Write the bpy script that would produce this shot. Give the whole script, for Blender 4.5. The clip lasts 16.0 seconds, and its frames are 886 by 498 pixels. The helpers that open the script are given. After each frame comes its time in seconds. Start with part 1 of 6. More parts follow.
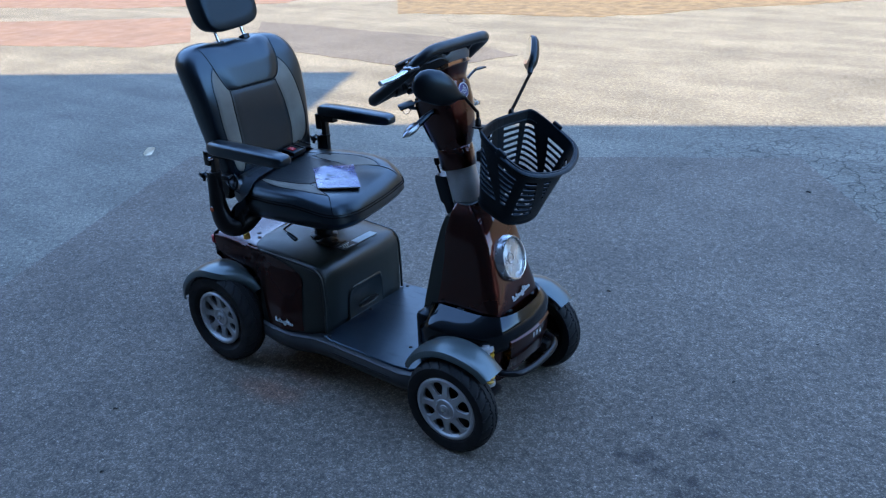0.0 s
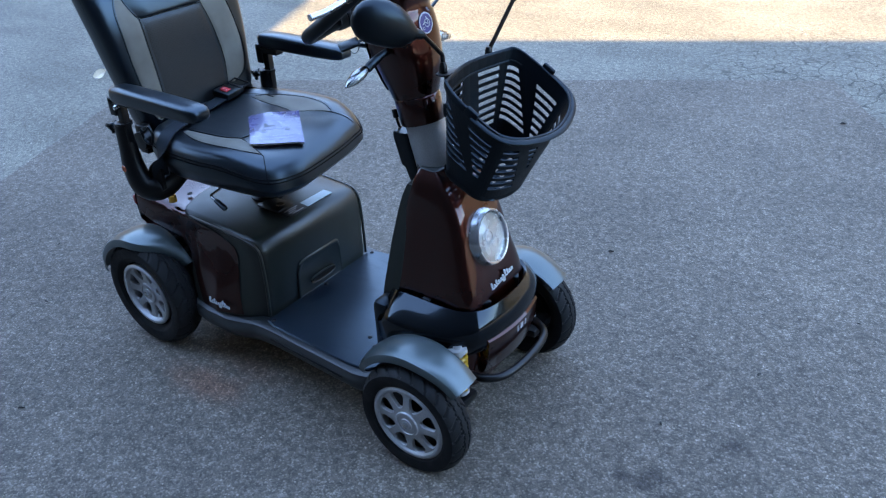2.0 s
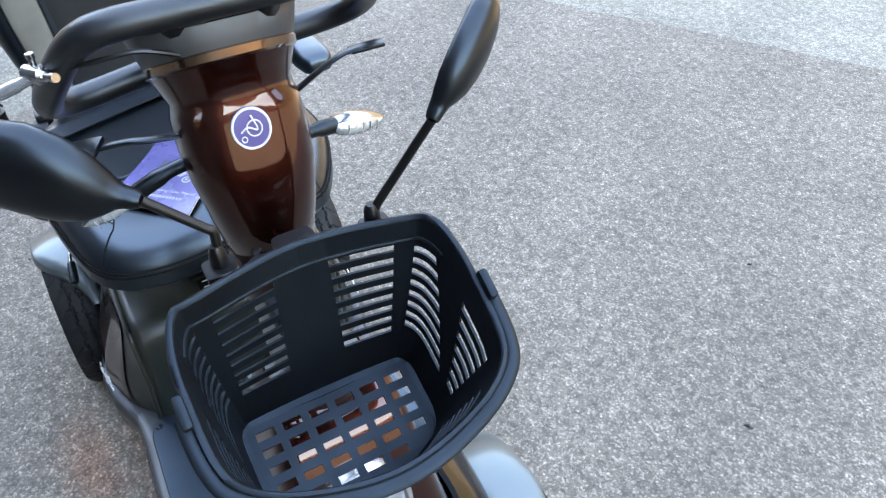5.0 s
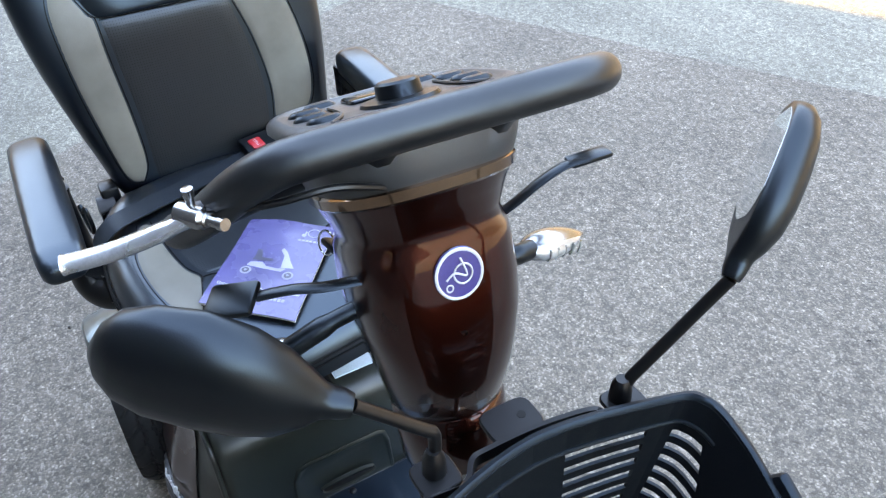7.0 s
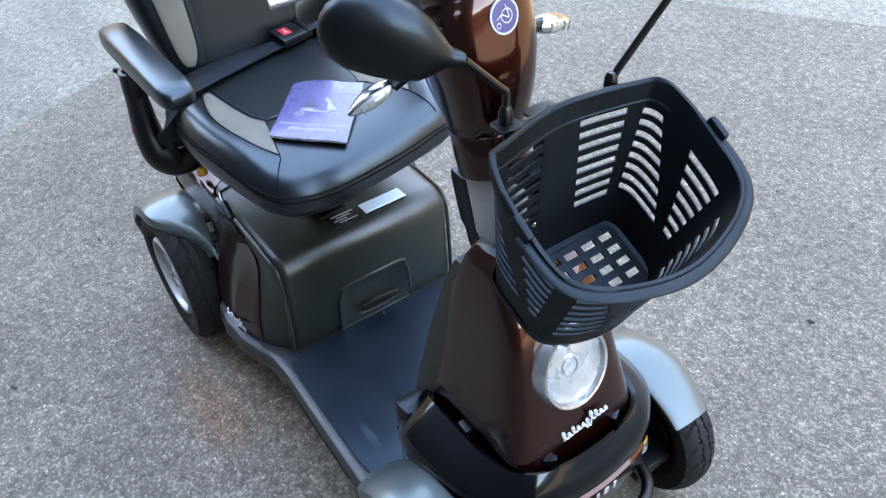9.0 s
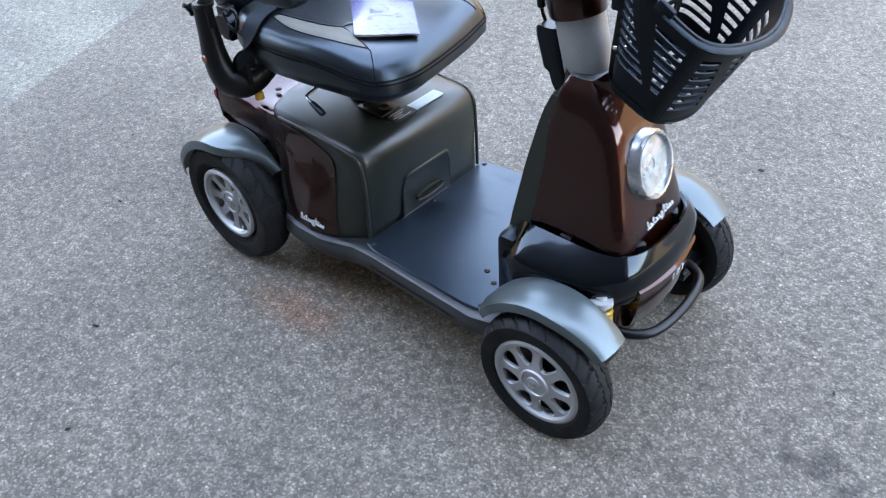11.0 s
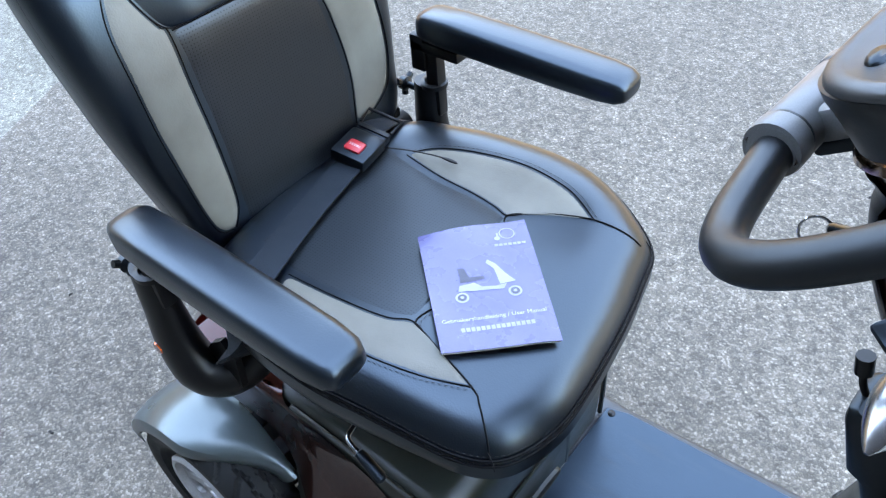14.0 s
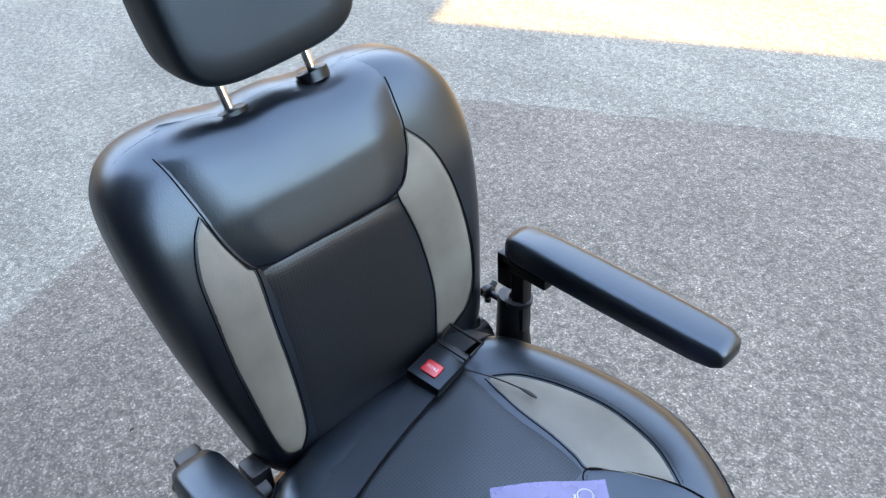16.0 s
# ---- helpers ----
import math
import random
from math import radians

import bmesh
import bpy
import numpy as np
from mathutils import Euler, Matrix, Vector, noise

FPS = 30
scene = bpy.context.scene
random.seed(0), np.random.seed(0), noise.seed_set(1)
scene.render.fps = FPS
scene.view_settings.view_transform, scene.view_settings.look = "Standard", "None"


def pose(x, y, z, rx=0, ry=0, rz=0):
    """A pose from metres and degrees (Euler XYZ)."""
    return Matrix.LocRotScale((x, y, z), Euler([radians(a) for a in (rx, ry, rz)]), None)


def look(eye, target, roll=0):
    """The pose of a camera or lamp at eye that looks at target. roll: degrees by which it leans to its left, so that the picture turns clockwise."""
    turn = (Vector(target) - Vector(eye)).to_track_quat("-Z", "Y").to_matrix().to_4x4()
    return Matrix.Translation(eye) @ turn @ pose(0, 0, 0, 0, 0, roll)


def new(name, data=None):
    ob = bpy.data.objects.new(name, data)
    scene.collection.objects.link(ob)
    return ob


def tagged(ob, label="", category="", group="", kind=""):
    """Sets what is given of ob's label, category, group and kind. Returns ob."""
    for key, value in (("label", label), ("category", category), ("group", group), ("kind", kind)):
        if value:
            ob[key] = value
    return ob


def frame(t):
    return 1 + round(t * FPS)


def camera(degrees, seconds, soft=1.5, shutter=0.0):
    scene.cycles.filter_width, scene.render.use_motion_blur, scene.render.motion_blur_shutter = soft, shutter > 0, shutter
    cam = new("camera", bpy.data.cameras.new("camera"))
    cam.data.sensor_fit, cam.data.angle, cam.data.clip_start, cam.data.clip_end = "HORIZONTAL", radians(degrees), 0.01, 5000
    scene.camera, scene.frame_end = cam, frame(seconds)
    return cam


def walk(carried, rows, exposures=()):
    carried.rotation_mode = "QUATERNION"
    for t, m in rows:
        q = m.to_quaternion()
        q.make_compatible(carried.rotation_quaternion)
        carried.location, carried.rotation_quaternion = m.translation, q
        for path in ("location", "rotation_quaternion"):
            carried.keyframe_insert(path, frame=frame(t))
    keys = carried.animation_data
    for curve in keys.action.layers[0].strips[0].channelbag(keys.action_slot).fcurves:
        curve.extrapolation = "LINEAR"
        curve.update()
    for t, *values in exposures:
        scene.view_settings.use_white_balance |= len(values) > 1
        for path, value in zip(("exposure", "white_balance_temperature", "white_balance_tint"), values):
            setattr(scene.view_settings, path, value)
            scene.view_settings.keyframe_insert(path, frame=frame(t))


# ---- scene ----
cam = camera(57.8, 16.0, soft=1.25)
PATH = [
    (0, (2.332, -2.019, 1.649), (1.243, -0.55, 0.838), -2.5),
    (0.5, (2.386, -1.976, 1.637), (1.317, -0.517, 0.783), -2.7),
    (1, (2.347, -1.862, 1.612), (1.3, -0.417, 0.708), -2.9),
    (1.5, (2.183, -1.668, 1.607), (1.148, -0.253, 0.646), -2.9),
    (2, (2.091, -1.5, 1.593), (1.052, -0.128, 0.574), -3.0),
    (2.5, (2.03, -1.212, 1.584), (0.989, 0.094, 0.483), -2.8),
    (3, (1.995, -0.969, 1.557), (0.958, 0.261, 0.368), -2.8),
    (3.5, (1.877, -0.728, 1.513), (0.833, 0.416, 0.247), -2.5),
    (4, (1.783, -0.509, 1.497), (0.707, 0.529, 0.169), -2.5),
    (4.5, (1.747, -0.295, 1.497), (0.540, 0.584, 0.166), -2.8),
    (5, (1.722, -0.186, 1.551), (0.364, 0.527, 0.267), -3.1),
    (5.2, (1.702, -0.176, 1.563), (0.300, 0.491, 0.303), -3.2),
    (7.3, (1.364, -0.271, 1.518), (-0.01, 0.472, 0.27), -2.4),
    (7.5, (1.359, -0.283, 1.515), (-0.006, 0.47, 0.263), -2.1),
    (8, (1.463, -0.378, 1.532), (0.119, 0.395, 0.268), -2.2),
    (8.5, (1.647, -0.511, 1.525), (0.325, 0.292, 0.258), -2.8),
    (9, (1.719, -0.645, 1.525), (0.433, 0.217, 0.259), -3.6),
    (9.5, (1.725, -0.856, 1.517), (0.506, 0.088, 0.243), -4.1),
    (9.7, (1.751, -0.938, 1.514), (0.567, 0.043, 0.235), -4.2),
    (11.8, (1.685, -1.365, 1.472), (0.648, -0.190, 0.234), -3.4),
    (12, (1.62, -1.347, 1.470), (0.590, -0.164, 0.230), -3.2),
    (12.5, (1.375, -1.120, 1.500), (0.340, 0.036, 0.241), -4.1),
    (13, (1.197, -0.980, 1.513), (0.181, 0.185, 0.243), -4.2),
    (13.5, (0.964, -0.757, 1.487), (-0.045, 0.364, 0.173), -4.6),
    (14, (0.849, -0.6, 1.474), (-0.136, 0.473, 0.104), -5.1),
    (14.5, (0.808, -0.507, 1.462), (-0.17, 0.528, 0.058), -5.0),
    (15, (0.788, -0.458, 1.463), (-0.244, 0.563, 0.088), -4.9),
    (15.5, (0.743, -0.463, 1.53), (-0.36, 0.584, 0.231), -3.8),
    (16, (0.724, -0.487, 1.604), (-0.463, 0.588, 0.406), -3.4),
]
EXPOSURES = ((0.0, 3.36, 6080, 9), (1.0, 3.51, 6120, 9), (1.5, 3.68, 6380, 10), (3.0, 4.43, 8776, 13), (5.0, 5.04, 10400, 15), (7.5, 4.88, 10250, 15), (9.5, 5.0, 10100, 15), (12.0, 4.89, 10020, 17), (12.5, 5.07, 9603, 15), (14.0, 5.1, 9604, 13), (15.0, 5.06, 9860, 14), (15.5, 5.02, 10200, 16), (16.0, 4.76, 10250, 16))
walk(cam, [(t, look(eye, target, roll)) for t, eye, target, roll in PATH], EXPOSURES)

# ---- light ----
SUN_FROM = Vector((0.40, -0.90, 0.0)).normalized()
SUN_HEIGHT = radians(54)
world = bpy.data.worlds.new("sky")
scene.world = world
world.use_nodes = True
wn = world.node_tree.nodes
sky = wn.new("ShaderNodeTexSky")
sky.sky_type = "NISHITA"
sky.sun_disc = False
sky.ozone_density, sky.dust_density = 3.2, 0.05
sky.sun_elevation = SUN_HEIGHT
sky.sun_rotation = math.atan2(SUN_FROM.x, SUN_FROM.y)
world.node_tree.links.new(sky.outputs[0], wn["Background"].inputs[0])
wn["Background"].inputs[1].default_value = 0.15
sun = new("sun", bpy.data.lights.new("sun", "SUN"))
sun.data.energy, sun.data.angle, sun.data.color = 1.88, radians(0.53), (1.0, 0.76, 0.38)
sun_way = SUN_FROM * math.cos(SUN_HEIGHT) + Vector((0, 0, math.sin(SUN_HEIGHT)))
sun.matrix_world = look(sun_way * 30, (0, 0, 0))


# ---- materials ----
class Nodes:
    """A short hand for a node material with one principled shader."""

    def __init__(self, name, **values):
        self.mat = bpy.data.materials.new(name)
        self.mat.use_nodes = True
        self.tree = self.mat.node_tree
        self.shader = self.tree.nodes["Principled BSDF"]
        for key, value in values.items():
            self.put(key.replace("_", " "), value)
        self.place = self.add("ShaderNodeTexCoord").outputs["Object"]

    def add(self, kind, feature="", blend="", operation=""):
        node = self.tree.nodes.new(kind)
        if feature:
            node.feature = feature
        if blend:
            node.data_type, node.blend_type = "RGBA", blend
        if operation:
            node.operation = operation
        return node

    def link(self, a, b):
        self.tree.links.new(a, b)
        return self

    def put(self, socket, value):
        target = self.shader.inputs[socket]
        if isinstance(value, bpy.types.NodeSocket):
            self.link(value, target)
        elif isinstance(value, tuple) and len(value) == 3:
            target.default_value = (*value, 1.0)
        else:
            target.default_value = value

    def noise(self, scale, detail=3.0, rough=0.55, out="Fac"):
        n = self.add("ShaderNodeTexNoise")
        self.link(self.place, n.inputs["Vector"])
        n.inputs["Scale"].default_value, n.inputs["Detail"].default_value, n.inputs["Roughness"].default_value = scale, detail, rough
        return n.outputs[out]

    def cells(self, scale, feature="F1", out="Distance", jitter=1.0, source=None):
        n = self.add("ShaderNodeTexVoronoi", feature=feature)
        self.link(source or self.place, n.inputs["Vector"])
        n.inputs["Scale"].default_value, n.inputs["Randomness"].default_value = scale, jitter
        return n.outputs[out]

    def ramp(self, fac, *stops):
        n = self.add("ShaderNodeValToRGB")
        self.link(fac, n.inputs[0])
        e = n.color_ramp.elements
        while len(e) < len(stops):
            e.new(0.5)
        for k, (at, c) in zip(e, stops):
            k.position = at
            k.color = (*c, 1.0) if isinstance(c, tuple) else (c, c, c, 1.0)
        return n.outputs[0]

    def mix(self, fac, a, b, blend="MIX"):
        n = self.add("ShaderNodeMix", blend=blend)
        for k, v in ((0, fac), (6, a), (7, b)):
            if isinstance(v, bpy.types.NodeSocket):
                self.link(v, n.inputs[k])
            elif isinstance(v, tuple):
                n.inputs[k].default_value = (*v, 1.0)
            else:
                n.inputs[k].default_value = (v, v, v, 1.0) if k else v
        return n.outputs[2]

    def math(self, kind, a, b=0.0):
        n = self.add("ShaderNodeMath", operation=kind)
        for k, v in enumerate((a, b)):
            if isinstance(v, bpy.types.NodeSocket):
                self.link(v, n.inputs[k])
            else:
                n.inputs[k].default_value = v
        return n.outputs[0]

    def bump(self, height, strength=0.3, distance=0.001):
        n = self.add("ShaderNodeBump")
        self.link(height, n.inputs["Height"])
        n.inputs["Strength"].default_value, n.inputs["Distance"].default_value = strength, distance
        self.put("Normal", n.outputs[0])
        return self


def surface(name, colour, rough=0.5, metal=0.0, coat=0.0, vary=0.25, grain=400.0, relief=0.0, smudge=6.0, spec=0.5, coat_ior=1.5, sky_tint=(1.0, 1.0, 1.0)):
    """A paint, plastic or leather: colour varied at two scales, gloss broken by smudges, fine relief."""
    # A bluish specular tint paints the sky's sheen into the material.
    n = Nodes(name, Metallic=metal, Coat_Weight=coat, Coat_Roughness=0.05, Coat_IOR=coat_ior, Specular_IOR_Level=spec, Specular_Tint=sky_tint)
    dark = tuple(c * (1 - vary) for c in colour)
    light = tuple(min(1.0, c * (1 + vary)) for c in colour)
    big = n.ramp(n.noise(smudge, 4.0), (0.3, dark), (0.7, light))
    fine = n.ramp(n.noise(grain, 2.0), (0.35, 0.86), (0.65, 1.0))
    n.put("Base Color", n.mix(1.0, big, fine, "MULTIPLY"))
    n.put("Roughness", n.ramp(n.noise(smudge * 2.3, 5.0), (0.3, max(0.02, rough * 0.8)), (0.7, min(1.0, rough * 1.2))))
    if relief:
        n.bump(n.noise(grain, 3.0), relief, 0.0006)
    return n.mat


def leather(name, colour, rough=0.36, pores=None, spec=0.45, coat=0.0, sky_tint=(0.64, 0.85, 1.0)):
    # The specular tint puts the blue of reflected sky into the leather's gloss.
    n = Nodes(name, Specular_IOR_Level=spec, Specular_Tint=sky_tint, Coat_Weight=coat, Coat_Roughness=0.22)
    tone = n.ramp(n.noise(9.0, 4.0), (0.3, tuple(c * 0.8 for c in colour)), (0.7, tuple(c * 1.2 for c in colour)))
    grain = n.cells(420.0)
    if pores:
        m = n.add("ShaderNodeMapping")
        m.inputs["Scale"].default_value = pores
        n.link(n.place, m.inputs[0])
        holes = n.ramp(n.cells(215.0, jitter=0.12, source=m.outputs[0]), (0.16, 0.0), (0.26, 1.0))
        n.put("Specular IOR Level", n.ramp(holes, (0.0, spec * 0.62), (1.0, spec)))
        tone = n.mix(1.0, tone, n.ramp(holes, (0.0, 0.6), (1.0, 1.0)), "MULTIPLY")
        height = n.math("ADD", n.math("MULTIPLY", holes, 1.5), n.math("MULTIPLY", grain, 0.4))
        n.bump(height, 0.16, 0.0007)
    else:
        n.bump(n.math("ADD", grain, n.math("MULTIPLY", n.noise(28.0, 2.0), 0.4)), 0.14, 0.0006)
    n.put("Base Color", tone)
    n.put("Roughness", n.ramp(n.noise(14.0, 4.0), (0.3, rough * 0.94), (0.7, rough * 1.1)))
    return n.mat


def asphalt(name, low, high, cracks=0.0, stains_and_shade=()):
    """Aggregate of light and dark stones in a binder, with patches, cracks, stains and painted shade."""
    n = Nodes(name, Specular_IOR_Level=0.35)
    stone = n.cells(180.0, out="Color")
    grey = n.add("ShaderNodeSeparateColor")
    n.link(stone, grey.inputs[0])
    gap = n.cells(180.0, "DISTANCE_TO_EDGE")
    fine = n.noise(420.0, 2.0)
    value = n.ramp(grey.outputs[0], (0.0, tuple(c * 0.70 for c in low)), (0.55, low), (0.8, high), (0.97, tuple(min(1.0, c * 1.25) for c in high)))
    value = n.mix(1.0, value, n.ramp(gap, (0.0, 0.64), (0.16, 1.0)), "MULTIPLY")
    value = n.mix(1.0, value, n.ramp(fine, (0.3, 0.88), (0.7, 1.04)), "MULTIPLY")
    value = n.mix(1.0, value, n.ramp(n.noise(1.3, 6.0, 0.66), (0.3, 0.72), (0.7, 1.17)), "MULTIPLY")
    value = n.mix(1.0, value, n.ramp(n.noise(34.0, 4.0, 0.62), (0.3, 0.58), (0.7, 1.26)), "MULTIPLY")
    chips = n.add("ShaderNodeSeparateColor")
    n.link(n.cells(105.0, out="Color"), chips.inputs[0])
    core = n.ramp(n.cells(105.0), (0.25, 1.0), (0.5, 0.0))
    value = n.mix(n.math("MULTIPLY", n.ramp(chips.outputs[1], (0.80, 0.0), (0.88, 1.0)), core), value, n.mix(1.0, value, 1.75, "MULTIPLY"))
    if cracks:
        m = n.add("ShaderNodeMapping")
        m.inputs["Rotation"].default_value, m.inputs["Scale"].default_value = (0, 0, 0.35), (0.35, 2.6, 1.0)
        track = n.add("ShaderNodeTexNoise")
        n.link(n.place, m.inputs[0]).link(m.outputs[0], track.inputs["Vector"])
        track.inputs["Scale"].default_value, track.inputs["Detail"].default_value = 1.0, 5.0
        value = n.mix(1.0, value, n.ramp(track.outputs["Fac"], (0.35, 0.84), (0.65, 1.12)), "MULTIPLY")
    height = n.math("ADD", n.math("MULTIPLY", n.ramp(gap, (0.0, 0.0), (0.3, 1.0)), 1.0), n.math("MULTIPLY", grey.outputs[1], 0.7))
    if cracks:
        warp = n.add("ShaderNodeMix", blend="LINEAR_LIGHT")
        warp.inputs[0].default_value = 0.06
        n.link(n.place, warp.inputs[6]).link(n.noise(5.0, 3.0, out="Color"), warp.inputs[7])
        edge = n.cells(9.0, "DISTANCE_TO_EDGE", source=warp.outputs[2])
        line = n.ramp(edge, (0.0, 0.0), (0.05, 1.0))
        m = n.add("ShaderNodeMapping")
        m.inputs["Location"].default_value = (-2.1 / 2.0, -3.0 / 1.7, 0)
        m.inputs["Scale"].default_value = (1 / 2.0, 1 / 1.7, 0.0)
        far = n.add("ShaderNodeVectorMath", operation="LENGTH")
        n.link(n.place, m.inputs[0]).link(m.outputs[0], far.inputs[0])
        ragged = n.math("ADD", far.outputs["Value"], n.math("MULTIPLY", n.math("SUBTRACT", n.noise(0.9, 4.0), 0.5), 1.2))
        where = n.ramp(ragged, (0.55, 1.0), (1.05, 0.06))
        line = n.mix(where, 1.0, line)
        value = n.mix(1.0, value, n.ramp(line, (0.0, 1.0 - cracks), (1.0, 1.0)), "MULTIPLY")
        height = n.math("ADD", height, n.math("MULTIPLY", line, 3.0))
    for (sx, sy), (rx, ry), colour, strength in stains_and_shade:
        m = n.add("ShaderNodeMapping")
        m.inputs["Location"].default_value = (-sx / rx, -sy / ry, 0)
        m.inputs["Scale"].default_value = (1 / rx, 1 / ry, 0.0)
        d = n.add("ShaderNodeVectorMath", operation="LENGTH")
        n.link(n.place, m.inputs[0]).link(m.outputs[0], d.inputs[0])
        rag = n.math("ADD", d.outputs["Value"], n.math("MULTIPLY", n.math("SUBTRACT", n.noise(11.0, 5.0, 0.7), 0.5), 1.6))
        soft = n.ramp(rag, (0.2, strength), (1.0, 0.0))
        value = n.mix(soft, value, n.mix(1.0, value, colour, "MULTIPLY"))
    n.put("Base Color", value)
    n.put("Roughness", n.ramp(n.noise(60.0, 2.0), (0.3, 0.72), (0.7, 0.95)))
    n.bump(height, 0.36, 0.002)
    return n.mat


DAMP = (0.36, 0.36, 0.38)
# Two reddish stains; the third, broad oval paints the scooter's soft shade into the asphalt.
STAINS_AND_SHADE = [((0.32, -0.40), (0.20, 0.09), (1.45, 0.84, 0.62), 0.6), ((0.36, -0.28), (0.20, 0.06), (1.4, 0.9, 0.72), 0.4), ((1.15, -1.05), (0.95, 0.55), (0.70, 0.68, 0.70), 0.8)]
STAINS_AND_SHADE += [((x, y), (w, h), DAMP, 0.9) for x, y, w, h in ((1.752, 0.205, 0.055, 0.04), (1.615, -0.014, 0.05, 0.035), (1.597, -0.056, 0.045, 0.03), (1.671, -0.068, 0.045, 0.035), (1.535, -0.055, 0.03, 0.025),
                                                        (1.756, -0.133, 0.035, 0.03), (1.768, -0.063, 0.035, 0.03), (1.872, -0.115, 0.11, 0.055), (1.975, -0.12, 0.09, 0.05), (2.247, 0.365, 0.03, 0.03))]
M_PATCH = asphalt("new_asphalt", (0.108, 0.088, 0.067), (0.153, 0.128, 0.100), stains_and_shade=STAINS_AND_SHADE)
M_OLD = asphalt("old_asphalt", (0.148, 0.134, 0.104), (0.184, 0.168, 0.132), cracks=0.8)
M_ROAD = asphalt("road_asphalt", (0.0925, 0.0825, 0.07), (0.12, 0.1075, 0.0925))
M_PAVE = surface("reddish_paving", (0.125, 0.0775, 0.0525), 0.85, vary=0.15, grain=60, relief=0.5, smudge=2.0)
M_STRAW = surface("dry_verge", (0.105, 0.075, 0.0375), 0.95, vary=0.4, grain=25, relief=0.8, smudge=5.0)
M_PLASTER = surface("grey_cladding", (0.034, 0.033, 0.032), 0.7, vary=0.12, grain=30, relief=0.2, smudge=0.7)
M_OCHRE = surface("weathered_render", (0.10, 0.088, 0.062), 0.9, vary=0.1, grain=20, relief=0.3, smudge=0.5)
M_BLACK = leather("black_leather", (0.0009, 0.0015, 0.00275), 0.32, spec=0.6, coat=0.05)
# Seat copy is tinted bluer than the upright one, imitating more reflected sky.
M_PORES = leather("perforated_black_leather", (0.0022, 0.0026, 0.0032), 0.38, pores=(1, 1, 0), spec=0.48, coat=0.0, sky_tint=(0.74, 0.90, 1.0))
M_PORES_UPRIGHT = leather("perforated_black_leather_upright", (0.0022, 0.0026, 0.0032), 0.38, pores=(0, 1, 1), spec=0.48, coat=0.0, sky_tint=(0.86, 0.94, 1.0))
M_VINYL = leather("matt_black_vinyl", (0.0011, 0.0015, 0.00225), 0.46, spec=0.38)
M_GREY = leather("light_grey_leather", (0.1025, 0.095, 0.0775), 0.5, spec=0.3, sky_tint=(1.0, 1.0, 1.0))
M_MAROON = surface("maroon_metallic_paint", (0.037, 0.0066, 0.0034), 0.29, metal=0.9, coat=1.0, vary=0.08, grain=900, coat_ior=1.40, spec=0.1, smudge=1.5)
M_GLOSS = surface("black_gloss_paint", (0.0006, 0.0009, 0.0014), 0.14, coat=0.3, vary=0.2, spec=0.22, sky_tint=(0.6, 0.82, 1.0))
M_OLIVE = surface("dark_olive_plastic", (0.0115, 0.0135, 0.0102), 0.37, vary=0.10, grain=700, relief=0.18, spec=0.46)
M_SILVER = surface("silver_grey_paint", (0.070, 0.090, 0.092), 0.33, metal=0.55, coat=0.2, vary=0.06, grain=900, smudge=1.2)
M_TUBE = surface("satin_grey_tube", (0.32, 0.32, 0.305), 0.42, metal=0.25, vary=0.06)
M_ALLOY = surface("brushed_alloy", (0.37, 0.37, 0.365), 0.46, metal=0.55, vary=0.12)
M_BRONZE = surface("bronze_trim", (0.26, 0.15, 0.09), 0.16, metal=1.0, coat=0.5, vary=0.08)
M_BRASS = surface("brass", (0.55, 0.30, 0.05), 0.3, metal=0.7, vary=0.15)
M_THREAD = surface("grey_thread", (0.011, 0.0115, 0.013), 0.6, vary=0.1)
M_SEAM = surface("seam_thread", (0.0012, 0.0014, 0.0018), 0.7, vary=0.2, spec=0.12)
M_CLAMP = surface("light_grey_plastic", (0.1, 0.1025, 0.1025), 0.42, vary=0.1, grain=700, relief=0.1)
M_LEVER = surface("polished_lever", (0.30, 0.30, 0.30), 0.24, metal=1.0, vary=0.08)
M_CHROME = surface("chrome", (0.58, 0.59, 0.60), 0.12, metal=1.0, vary=0.05)
M_RING = surface("satin_silver", (0.46, 0.47, 0.48), 0.27, metal=0.9, vary=0.06)
M_RUBBER = surface("tyre_rubber", (0.0035, 0.0035, 0.0036), 0.7, vary=0.3, relief=0.3, spec=0.25)
M_PLASTIC = surface("black_plastic", (0.002, 0.002, 0.00225), 0.34, vary=0.2, grain=800, relief=0.12, spec=0.32, sky_tint=(0.66, 0.86, 1.0))
M_BASKET = surface("matt_black_plastic", (0.0022, 0.0023, 0.0026), 0.5, vary=0.25, grain=700, relief=0.25, spec=0.26, sky_tint=(0.55, 0.80, 1.0))
M_FOAM = surface("black_foam_grip", (0.003, 0.003, 0.0035), 0.40, vary=0.2, grain=1200, relief=0.2, spec=0.42, sky_tint=(0.85, 0.95, 1.0))
